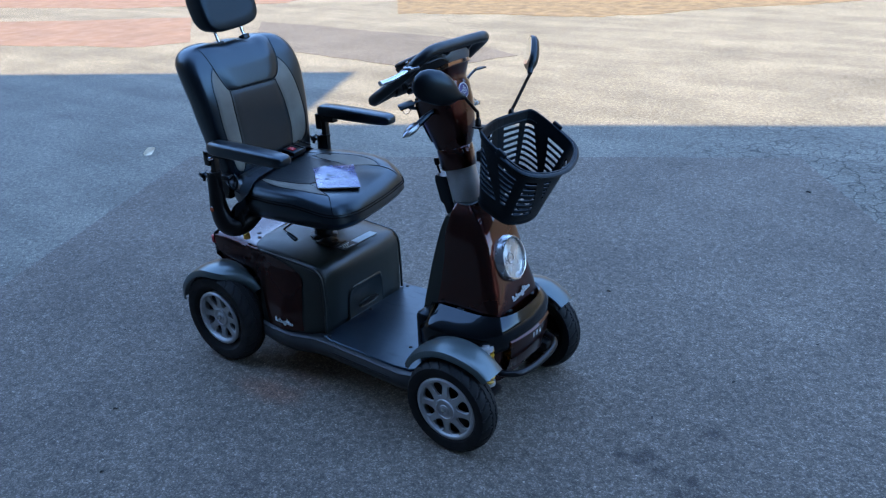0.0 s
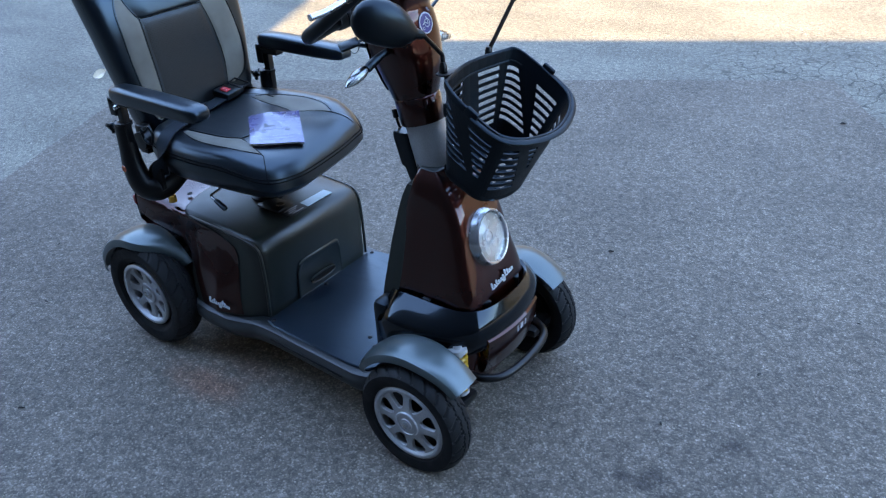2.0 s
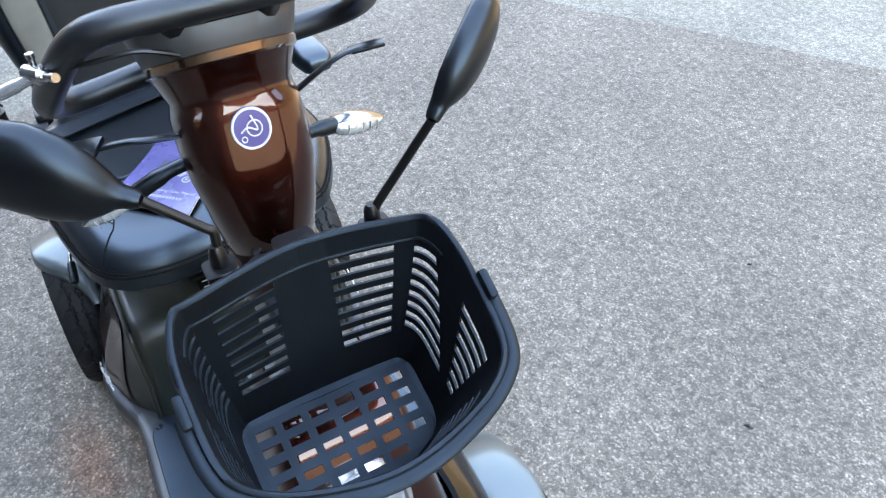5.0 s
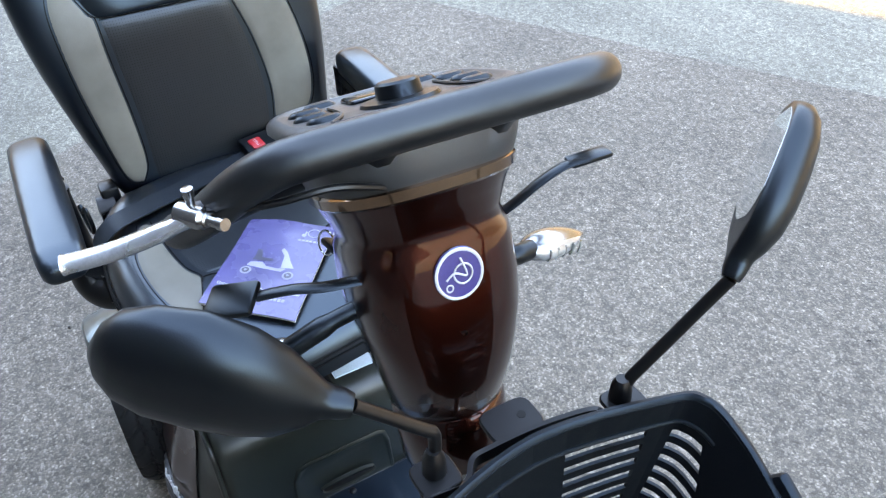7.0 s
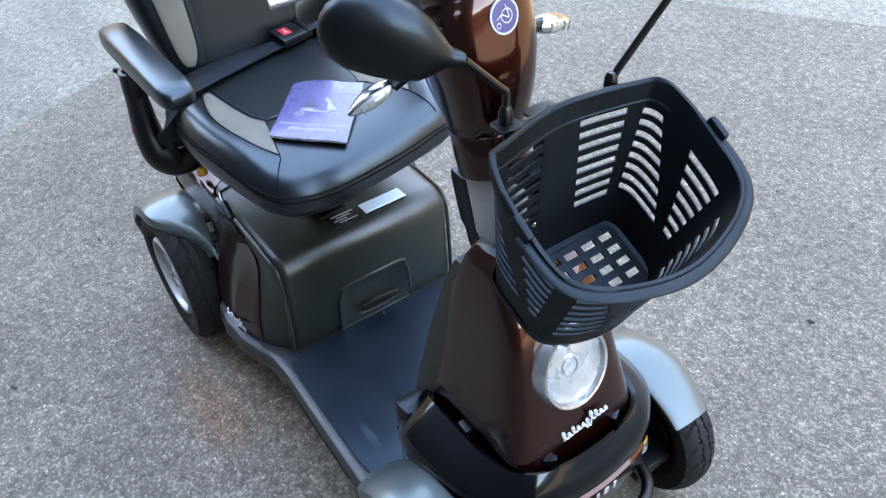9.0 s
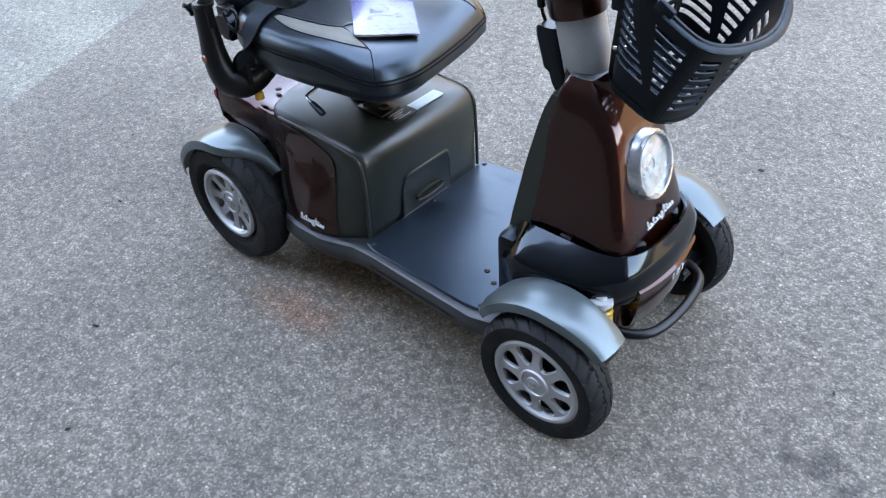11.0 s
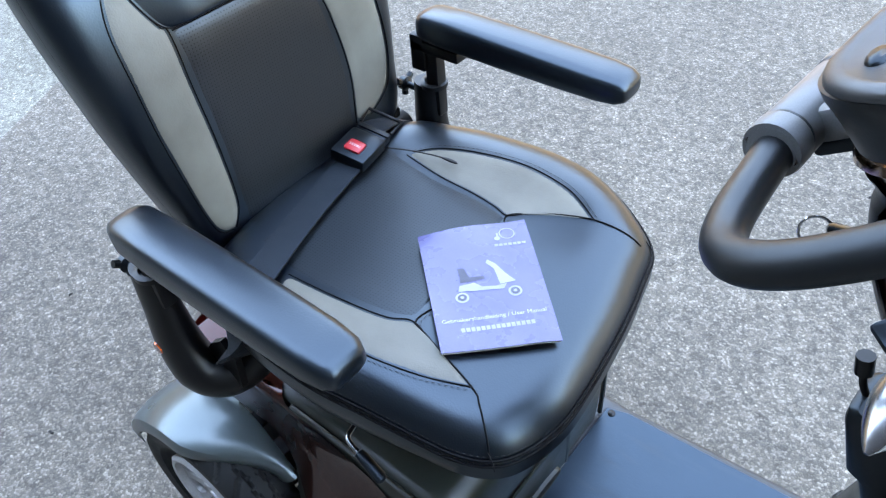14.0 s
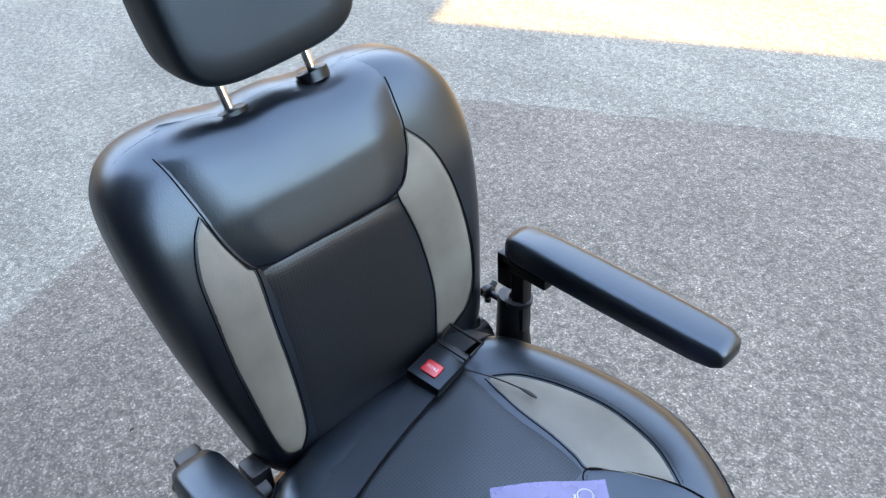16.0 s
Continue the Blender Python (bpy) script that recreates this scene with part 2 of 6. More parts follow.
def mat_rubber():
    """Black rubber sheet, scuffed by shoes, with pale dusty streaks."""
    # Blue sky sheen is painted in through the strong specular tint.
    n = Nodes("rubber_mat", Specular_IOR_Level=0.5, Specular_Tint=(0.48, 0.78, 1.0), Coat_Weight=0.15, Coat_Roughness=0.3)
    m = n.add("ShaderNodeMapping")
    m.inputs["Rotation"].default_value, m.inputs["Scale"].default_value = (0, 0, 0.5), (5.0, 26.0, 1.0)
    n.link(n.place, m.inputs[0])
    streak = n.add("ShaderNodeTexNoise")
    n.link(m.outputs[0], streak.inputs["Vector"])
    streak.inputs["Scale"].default_value, streak.inputs["Detail"].default_value = 1.6, 5.0
    scuff = n.math("MULTIPLY", n.ramp(streak.outputs["Fac"], (0.56, 0.0), (0.72, 1.0)), n.ramp(n.noise(5.0, 3.0), (0.4, 0.2), (0.65, 1.0)))
    n.put("Base Color", n.mix(scuff, n.ramp(n.noise(16.0, 4.0), (0.3, (0.003, 0.006, 0.010)), (0.7, (0.005, 0.008, 0.013))), (0.016, 0.019, 0.023)))
    n.put("Roughness", n.ramp(n.math("ADD", scuff, n.math("MULTIPLY", n.noise(30.0, 4.0), 0.5)), (0.15, 0.28), (0.9, 0.6)))
    n.bump(n.math("ADD", n.noise(300.0, 2.0), n.math("MULTIPLY", n.noise(45.0, 3.0), 1.5)), 0.3, 0.0006)
    return n.mat


M_MAT = mat_rubber()
M_TRIM = surface("grey_plastic_trim", (0.0175, 0.0185, 0.019), 0.45, vary=0.15, grain=600, relief=0.2)
M_STEEL = surface("black_steel", (0.002, 0.002, 0.00225), 0.36, spec=0.28, vary=0.2)
M_BELT = surface("black_webbing", (0.0034, 0.0044, 0.0064), 0.6, vary=0.15, grain=500, relief=0.6, spec=0.4, sky_tint=(0.7, 0.88, 1.0))
M_YELLOW = surface("yellow_spring", (0.325, 0.18, 0.005), 0.4, vary=0.1)
M_RED = surface("red_button", (0.375, 0.01, 0.015), 0.35, vary=0.08)
M_AMBER = surface("amber_reflector", (0.375, 0.05, 0.005), 0.2, coat=0.6, vary=0.1)
M_WHITE = surface("white_print", (0.4, 0.4, 0.39), 0.45, vary=0.05)
M_NAVY = surface("navy_print", (0.0225, 0.0175, 0.11), 0.4, coat=0.3, vary=0.15)
M_COVER = surface("purple_cover", (0.0575, 0.0525, 0.1425), 0.28, coat=0.35, vary=0.22, smudge=11)
M_PAPER = surface("paper", (0.36, 0.355, 0.34), 0.7, vary=0.06)
M_PALE = surface("pale_print", (0.21, 0.21, 0.31), 0.4, vary=0.2)
M_DARKPRINT = surface("dark_print", (0.025, 0.025, 0.045), 0.4, vary=0.2)
M_LABEL = surface("pale_label", (0.42, 0.50, 0.54), 0.4, vary=0.06)
M_LEAF = surface("dry_leaf", (0.55, 0.46, 0.33), 0.8, vary=0.25, grain=200, relief=0.4)
M_TWIG = surface("dark_debris", (0.015, 0.0125, 0.01), 0.9, vary=0.3)
M_MIRROR = Nodes("mirror_glass", Base_Color=(0.85, 0.87, 0.88), Metallic=1.0, Roughness=0.02).mat
M_LENS = Nodes("clear_lens", Base_Color=(0.97, 0.98, 0.98), Roughness=0.03, Transmission_Weight=1.0, IOR=1.45).mat
M_CLEAR = surface("clear_grey_lens", (0.34, 0.35, 0.34), 0.16, metal=0.5, coat=0.8, vary=0.15)
M_BOWL = surface("reflector_bowl", (0.50, 0.52, 0.52), 0.28, metal=0.5, vary=0.06)
M_PRINT = surface("faded_white_print", (0.25, 0.25, 0.31), 0.42, vary=0.12)


# ---- mesh helpers ----
def part(name, bm, material, parent=None, label="", m=None, sharp=38.0, flat=False):
    """Links a bmesh as one mesh object under a thing or part."""
    if m is not None:
        bm.transform(m)
    bmesh.ops.remove_doubles(bm, verts=bm.verts, dist=1e-5)
    bmesh.ops.recalc_face_normals(bm, faces=bm.faces)
    mesh = bpy.data.meshes.new(name)
    bm.to_mesh(mesh)
    bm.free()
    if not flat:
        mesh.shade_smooth()
        mesh.set_sharp_from_angle(angle=radians(sharp))
    mesh.materials.append(material)
    ob = new(name, mesh)
    if parent is not None:
        ob.parent = parent
    if label:
        tagged(ob, label)
    return ob


def thing(name, label, category, group="", kind="", at=(0, 0, 0)):
    ob = new(name)
    ob.empty_display_size = 0.1
    ob.location = at
    return tagged(ob, label, category, group, kind)


def spline(points, n=8, closed=False):
    """A smooth curve through points, n steps to a stretch."""
    p = [Vector(q) for q in points]
    out = []
    count = len(p) if closed else len(p) - 1
    for k in range(count):
        if closed:
            a, b, c, d = p[k - 1], p[k], p[(k + 1) % len(p)], p[(k + 2) % len(p)]
        else:
            a, b, c, d = p[max(k - 1, 0)], p[k], p[k + 1], p[min(k + 2, len(p) - 1)]
        for j in range(n):
            t = j / n
            out.append(0.5 * (2 * b + (c - a) * t + (2 * a - 5 * b + 4 * c - d) * t * t + (3 * b - a - 3 * c + d) * t ** 3))
    if not closed:
        out.append(p[-1].copy())
    return out


def skin(bm, rings, closed=True, caps=(False, False), loop=False):
    """Faces between rings of equally many places."""
    rows = [[bm.verts.new(q) for q in ring] for ring in rings]
    pairs = list(zip(rows, rows[1:])) + ([(rows[-1], rows[0])] if loop else [])
    for a, b in pairs:
        for k in range(len(a) if closed else len(a) - 1):
            j = (k + 1) % len(a)
            try:
                bm.faces.new((a[k], a[j], b[j], b[k]))
            except ValueError:
                pass
    for want, row in zip(caps, (rows[0], rows[-1])):
        if want:
            bm.faces.new(row)
    return rows


def tube(points, r, sides=12, closed=False, flat=1.0, bm=None, up=(0, 0, 1), ends=True):
    """A round or flattened bar along a line; r may be one radius or one for each place."""
    bm = bm or bmesh.new()
    p = [Vector(q) for q in points]
    radii = r if isinstance(r, (list, tuple)) else [r] * len(p)
    rings = []
    side = None
    for k, q in enumerate(p):
        if closed:
            way = (p[(k + 1) % len(p)] - p[k - 1]).normalized()
        else:
            way = (p[min(k + 1, len(p) - 1)] - p[max(k - 1, 0)]).normalized()
        if side is None:
            side = way.cross(Vector(up))
            if side.length < 1e-4:
                side = way.cross(Vector((1, 0, 0)))
        side = (side - way * side.dot(way)).normalized()
        over = side.cross(way)
        rings.append([q + radii[k] * (math.cos(a) * side + flat * math.sin(a) * over) for a in (2 * math.pi * j / sides for j in range(sides))])
    skin(bm, rings, True, (ends and not closed, ends and not closed), closed)
    return bm


def block(lo, hi, bevel=0.004, segments=2, bm=None):
    """A box with rounded edges."""
    own = bm is None
    box = bmesh.new()
    bmesh.ops.create_cube(box, size=1.0)
    lo, hi = Vector(lo), Vector(hi)
    for v in box.verts:
        v.co = Vector(((lo[k] + hi[k]) / 2 + v.co[k] * (hi[k] - lo[k]) for k in range(3)))
    if bevel:
        bmesh.ops.bevel(box, geom=list(box.edges), offset=bevel, segments=segments, profile=0.5, affect="EDGES")
    if own:
        return box
    return join(bm, box)


def join(bm, other):
    """Adds the geometry of one bmesh to another."""
    made = [bm.verts.new(v.co) for v in other.verts]
    other.verts.index_update()
    for f in other.faces:
        try:
            bm.faces.new([made[v.index] for v in f.verts])
        except ValueError:
            pass
    other.free()
    return bm


def lathe(profile, sides=40, axis="y", at=(0, 0, 0), closed=False, ends=False):
    """A body turned about an axis; profile of (radius, along)."""
    bm = bmesh.new()
    rings = []
    for k in range(sides):
        a = 2 * math.pi * k / sides
        c, s = math.cos(a), math.sin(a)
        if axis == "y":
            rings.append([Vector((at[0] + r * c, at[1] + h, at[2] + r * s)) for r, h in profile])
        elif axis == "x":
            rings.append([Vector((at[0] + h, at[1] + r * c, at[2] + r * s)) for r, h in profile])
        else:
            rings.append([Vector((at[0] + r * c, at[1] + r * s, at[2] + h)) for r, h in profile])
    skin(bm, rings, closed, (False, False), True)
    return bm


def oval(cx, cy, z, rx, ry, power=2.5, n=40, a0=0.0, a1=2 * math.pi, tilt=0.0):
    """A level ring, round (2) to square (8); tilt raises it towards +x."""
    full = abs(a1 - a0 - 2 * math.pi) < 1e-6
    out = []
    for k in range(n if full else n + 1):
        a = a0 + (a1 - a0) * k / n
        c, s = math.cos(a), math.sin(a)
        x = rx * math.copysign(abs(c) ** (2 / power), c)
        y = ry * math.copysign(abs(s) ** (2 / power), s)
        out.append(Vector((cx + x, cy + y, z + x * math.tan(tilt))))
    return out


def smooth(a, b, x):
    t = min(1.0, max(0.0, (x - a) / (b - a)))
    return t * t * (3 - 2 * t)


def eased(table, x):
    """Reads a table of (x, value) along a smooth curve through its places."""
    if x <= table[0][0]:
        return table[0][1]
    for k in range(len(table) - 1):
        (a, va), (b, vb) = table[k], table[k + 1]
        if x <= b:
            before, after = table[max(k - 1, 0)], table[min(k + 2, len(table) - 1)]
            ma = (vb - before[1]) / (b - before[0]) * (b - a)
            mb = (after[1] - va) / (after[0] - a) * (b - a)
            t = (x - a) / (b - a)
            return (2 * t ** 3 - 3 * t * t + 1) * va + (t ** 3 - 2 * t * t + t) * ma + (3 * t * t - 2 * t ** 3) * vb + (t ** 3 - t * t) * mb
    return table[-1][1]


def along(table, x):
    """Reads a table of (x, value) smoothly."""
    if x <= table[0][0]:
        return table[0][1]
    for (a, va), (b, vb) in zip(table, table[1:]):
        if x <= b:
            t = (x - a) / (b - a)
            return va + (vb - va) * t
    return table[-1][1]


# ---- the ground ----
def sheet(name, corners, z, material, label, category, nice=24, jag=0.0):
    """A flat piece of ground with a slightly ragged outline and a thin edge."""
    bm = bmesh.new()
    rim = []
    count = len(corners)
    for k in range(count):
        a, b = Vector(corners[k]), Vector(corners[(k + 1) % count])
        for j in range(nice):
            q = a.lerp(b, j / nice)
            d = noise.noise(Vector((q.x * 2.3, q.y * 2.3, 3.7))) * jag + noise.noise(Vector((q.x * 11, q.y * 11, 1.7))) * jag * 0.4
            rim.append(Vector((q.x + d, q.y - d, z)))
    low = [Vector((q.x, q.y, -0.02)) for q in rim]
    skin(bm, [rim, low])
    top = [v for v in bm.verts if abs(v.co.z - z) < 1e-6]
    bm.faces.new(top)
    return tagged(part(name, bm, material), label, category, kind="structure")


bm = bmesh.new()
bmesh.ops.create_grid(bm, x_segments=8, y_segments=8, size=1500)
tagged(part("ground", bm, M_OLD, flat=True), "old pale grey cracked asphalt yard", "ground", kind="structure")
sheet("pavement", [(-2.38, 1.37), (-1.40, -0.60), (-0.2, -4.2), (3.9, -4.0), (3.2, 0.3), (1.27, 3.31)], 0.004, M_PATCH,
      "newer dark grey asphalt patch with light aggregate", "pavement", jag=0.02)
sheet("road", [(-5.0, 4.78), (-2.6, 4.55), (-2.2, 5.6), (-3.7, 6.3), (-7.1, 6.4), (-6.3, 5.6)], 0.004, M_ROAD, "grey asphalt strip in the sun", "road", jag=0.05)
sheet("paving", [(-14.0, 1.6), (-6.9, 4.2), (-6.6, 4.7), (-8.6, 6.3), (-10.5, 5.2), (-16.0, 2.9)], 0.004, M_PAVE, "reddish block paving in the sun", "paving", jag=0.05)
sheet("paving", [(-16.0, 5.2), (-11.0, 6.6), (-8.4, 8.2), (-9.5, 11.0), (-20.0, 8.0)], 0.004, M_PAVE, "reddish block paving farther off in the sun", "paving", jag=0.05)
sheet("verge", [(-5.6, 7.8), (-2.6, 8.5), (-0.2, 10.8), (4.0, 14.0), (-2.0, 16.0), (-9.0, 12.0)], 0.006, M_STRAW, "dry straw-coloured verge in the sun", "verge", jag=0.12)


# ---- the building whose shade lies over the yard ----
def building():
    """A long unseen hall behind the camera, with a taller part at its far end, sized to cast the yard's shade."""
    ahead, outward = Vector((0.894, 0.447, 0)), Vector((-0.447, 0.894, 0))
    slope = math.tan(SUN_HEIGHT)
    front = -3.3
    hall = thing("building", "long dark grey clad hall with a taller end bay", "building", kind="structure")

    def bay(u0, u1, reach):
        height = (reach - front) * slope
        box = bmesh.new()
        bmesh.ops.create_cube(box, size=1.0)
        for v in box.verts:
            u, w = (u0 + u1) / 2 + v.co.x * (u1 - u0), front - 4.0 + v.co.y * 8.0
            p = ahead * u + outward * w
            v.co = Vector((p.x, p.y, height * (v.co.z + 0.5)))
        part("wall", box, M_PLASTER, hall, flat=True)

    bay(-1.45, 4.3, 3.18)
    bay(-30.0, -1.452, 5.2)


building()
# Unseen walls, added only to shape reflections and bounced light.
for name, lo, hi, label in (("added_wall_far", (-30.0, 23.0, 0.0), (34.4, 23.4, 12.0), "unseen plain dark wall added behind the sunlit yard for reflections"),
                            ("added_wall_left", (-30.4, -20.0, 0.0), (-30.0, 23.4, 12.0), "unseen plain dark wall added at the far side for reflections"),
                            ("added_wall_right", (34.0, -20.0, 0.0), (34.4, 22.996, 5.0), "unseen plain dark wall added at the yard's end for reflections")):
    tagged(part(name, block(lo, hi, 0), M_OCHRE, flat=True), label, "wall", kind="structure")



# ---- the scooter: x ahead, y to its left side, rear axle over x = 0 ----
scooter = thing("mobility_scooter", "maroon four-wheeled mobility scooter with black and grey leather seat", "mobility scooter")
STEER = Matrix.Translation((0.93, 0, 0.8)) @ Matrix.Rotation(radians(-5.0), 4, Vector((-0.26, 0, 0.966))) @ Matrix.Translation((-0.93, 0, -0.8))


def tyre(r, half, at):
    """A tyre with a rounded carcass, two zigzag grooves round the crown and slanting slits over the shoulders."""
    bm = bmesh.new()
    sides, rows, pitches = 288, 27, 24
    inner = r * 0.60
    rings = []
    for k in range(sides):
        a = 2 * math.pi * k / sides
        turn = k * pitches / sides
        ring = [(inner, -half * 0.62), (inner + (r - inner) * 0.3, -half * 0.93), (inner + (r - inner) * 0.50, -half * 0.985), (inner + (r - inner) * 0.62, -half)]
        for j in range(rows):
            f = j / (rows - 1) * 2 - 1
            crown = r - (r - inner) * 0.26 * abs(f) ** 2.6
            zig = 0.06 * (abs((turn * 2) % 2 - 1) * 2 - 1)
            slit = (turn + 0.9 * abs(f) + (0.5 if f > 0 else 0.0)) % 1.0
            cut = 0.0
            if abs(abs(f) - 0.24 - zig) < 0.045:
                cut = 0.0040
            elif 0.34 < abs(f) < 0.93 and slit < 0.17:
                cut = 0.0032
            ring.append((crown - cut, half * f * 0.985))
        ring += [(inner + (r - inner) * 0.62, half), (inner + (r - inner) * 0.50, half * 0.985), (inner + (r - inner) * 0.3, half * 0.93), (inner, half * 0.62)]
        rings.append([Vector((at[0] + q * math.cos(a), at[1] + h, at[2] + q * math.sin(a))) for q, h in ring])
    skin(bm, rings, False, (False, False), True)
    return bm


def rim(r, half, at, side, holes, wide, v0, v1, face_in, face_out):
    """A cast alloy wheel: lip and barrel, a dished plate pierced by rounded holes, a stepped hub."""
    y = lambda d: side * d  # noqa: E731
    bm = lathe([(r * 0.86, y(half * face_out - 0.003)), (r * 0.885, y(half * face_out)), (r * 0.91, y(half * 0.90)), (r * 0.97, y(half * 0.92)), (r * 1.03, y(half * 0.82)), (r, y(half * 0.5)), (r * 0.9, y(-half * 0.6))], 64, "y", at)
    join(bm, lathe([(0.001, y(half * face_in + 0.004)), (r * 0.15, y(half * face_in + 0.004)), (r * 0.165, y(half * face_in + 0.001)), (r * 0.27, y(half * face_in + 0.001)), (r * 0.285, y(half * face_in + 0.004)), (r * 0.325, y(half * face_in + 0.003)), (r * 0.34, y(half * face_in - 0.001)), (r * 0.40, y(half * face_in - 0.002))], 48, "y", at))

    def place(u, v, back, mid):
        q = r * (0.63 + 0.25 * v)
        a = math.pi / holes * (2 * mid + 1 + u)
        d = half * (face_in + (face_out - face_in) * smooth(0.40, 0.86, q / r)) - 0.002 - back
        return Vector((at[0] + q * math.cos(a), at[1] + side * d, at[2] + q * math.sin(a)))

    for k in range(holes):
        rings = [[], [], [], []]
        for j in range(32):
            t = 2 * math.pi * j / 32
            c, z = math.cos(t), math.sin(t)
            box = 1 / max(abs(c), abs(z))
            u, v = math.copysign(abs(c) ** 0.75, c), math.copysign(abs(z) ** 0.8, z)
            v = (v0 + v1) / 2 + (v1 - v0) / 2 * v
            u *= wide * (0.80 + 0.20 * v)
            rings[0].append(place(c * box, z * box, 0.0, k))
            rings[1].append(place(u * 1.10, v + 0.05 * z, 0.0, k))
            rings[2].append(place(u, v, 0.0035, k))
            rings[3].append(place(u * 0.97, v, 0.009, k))
        pierced = bmesh.new()
        skin(pierced, rings)
        join(bm, pierced)
    return bm


def wheel(name, x, y, r, half, side, rim_r, *shape, m=None):
    hold = new(name)
    hold.parent = scooter
    at = (x, y, r)
    part("tyre", tyre(r, half, at), M_RUBBER, hold, "black rubber tyre with zigzag tread", m, sharp=22.0)
    part("rim", rim(rim_r, half, at, side, *shape), M_ALLOY, hold, "silver cast alloy rim with rounded openings", m)
    # Added dark disc behind the rim, standing in for shade inside the openings.
    part("dark_backing", lathe([(0.001, side * (half * min(shape[4], shape[5]) - 0.022)), (rim_r * 0.87, side * (half * min(shape[4], shape[5]) - 0.022)), (rim_r * 0.84, side * -half * 0.9), (0.001, side * -half * 0.9)], 32, "y", at), M_STEEL, hold, "", m)
    d = half * shape[4]
    part("axle_nut", lathe([(0.001, side * (d + 0.012)), (0.008, side * (d + 0.011)), (0.0085, side * (d + 0.004)), (0.014, side * (d + 0.003)), (0.015, side * (d - 0.006))], 6 if name == "front_wheel" else 16, "y", at), M_CHROME, hold, "", m)
    return hold


for side in (-1, 1):
    wheel("rear_wheel", 0.0, side * 0.302, 0.186, 0.049, side, 0.106, 8, 0.68, -0.72, 0.96, 0.60, 0.68)
    wheel("front_wheel", 1.065 if side < 0 else 1.055, -0.300 if side < 0 else 0.284, 0.162, 0.042, side, 0.108, 8, 0.76, -0.74, 0.90, 0.90, 0.82)


def mudguard(cx, cz, r, a0, a1, y_in, y_out, side, lip, taper, name="mudguard"):
    """A curved guard over a wheel, with a rolled outer lip."""
    rings = []
    n = 22
    for k in range(n + 1):
        f = k / n
        a = radians(a0 + (a1 - a0) * f)
        pinch = 1 - 0.08 * smooth(0.85, 1.0, f) - taper * smooth(0.40, 0.0, f)
        section = []
        for w, drop in ((0.0, 0.004), (0.08, 0.0), (0.3, -0.004), (0.6, -0.004), (0.85, 0.001), (0.96, 0.007), (1.0, 0.017), (1.005, lip), (0.985, lip), (0.955, 0.013), (0.84, 0.007), (0.3, 0.002), (0.0, 0.010)):
            y = y_in + (y_out - y_in) * (w * pinch + 0.15 * (1 - pinch) * (1 - w))
            q = r - drop
            section.append(Vector((cx + q * math.cos(a), side * y, cz + q * math.sin(a))))
        rings.append(section)
    bm = bmesh.new()
    skin(bm, rings, True, (True, True))
    return part(name, bm, M_SILVER, scooter, "silver-grey painted mudguard")


for side in (-1, 1):
    mudguard(1.065 if side < 0 else 1.055, 0.165, 0.202, 43 if side < 0 else 48, 150, 0.224 if side < 0 else 0.200, 0.328 if side < 0 else 0.312, side, 0.026, 0.14)
    mudguard(0.0, 0.181, 0.214, 40, 168, 0.236, 0.358, side, 0.030, 0.72)
    for x, z in ((0.03, 0.345), (0.09, 0.325)):
        part("mudguard_bracket", block((x, min(side * 0.20, side * 0.265), z), (x + 0.035, max(side * 0.20, side * 0.265), z + 0.007), 0.001), M_STEEL, scooter)


# chassis and floor
def rail_y(x):
    return along([(0.14, 0.250), (0.20, 0.296), (0.26, 0.306), (0.34, 0.300), (0.43, 0.270), (0.50, 0.268), (0.60, 0.274), (0.84, 0.286), (0.90, 0.270), (0.95, 0.21)], x)


def chassis():
    bm = bmesh.new()
    rings = []
    xs = [0.14 + 0.81 * k / 54 for k in range(55)]
    for x in xs:
        w = rail_y(x)
        lift = 0.012 * smooth(0.40, 0.24, x)
        t = 0.188 + lift
        half = [(w - 0.022, t + 0.004), (w - 0.010, t + 0.005), (w - 0.002, t), (w, t - 0.012), (w + 0.003, t - 0.016), (w + 0.004, t - 0.040), (w - 0.004, t - 0.052), (w - 0.018, t - 0.070), (w - 0.07, t - 0.082)]
        rings.append([Vector((x, -y, z)) for y, z in half] + [Vector((x, y, z)) for y, z in reversed(half)])
    skin(bm, rings, True, (True, True))
    return bm


part("chassis", chassis(), M_TRIM, scooter, "dark grey plastic chassis side trim")
part("under_frame", join(block((-0.18, -0.20, 0.135), (1.10, -0.16, 0.165), 0.004), join(block((-0.18, 0.16, 0.135), (1.10, 0.20, 0.165), 0.004), join(block((-0.05, -0.245, 0.12), (0.06, 0.245, 0.20), 0.01), block((1.03, -0.245, 0.135), (1.10, 0.245, 0.195), 0.01)))), M_STEEL, scooter)
for side in (-1, 1):
    part("side_strip", tube(spline([(x, side * (rail_y(x) + 0.0035), 0.163) for x in (0.50, 0.6, 0.7, 0.80)], 4), 0.004, 6), M_STEEL, scooter)


def floor_mat():
    bm = bmesh.new()
    shape = [(0.462, -0.238), (0.462, 0.238), (0.50, 0.250), (0.80, 0.262), (0.865, 0.255), (0.88, 0.235), (0.88, -0.235), (0.865, -0.255), (0.80, -0.262), (0.50, -0.250)]
    top = [Vector((x, y, 0.1995)) for x, y in shape]
    edge = [Vector((x + (0.002 if x > 0.6 else -0.002), y * 1.008, 0.197)) for x, y in shape]
    low = [Vector((x, y * 1.008, 0.182)) for x, y in shape]
    skin(bm, [low, edge, top], True, (True, True))
    return bm


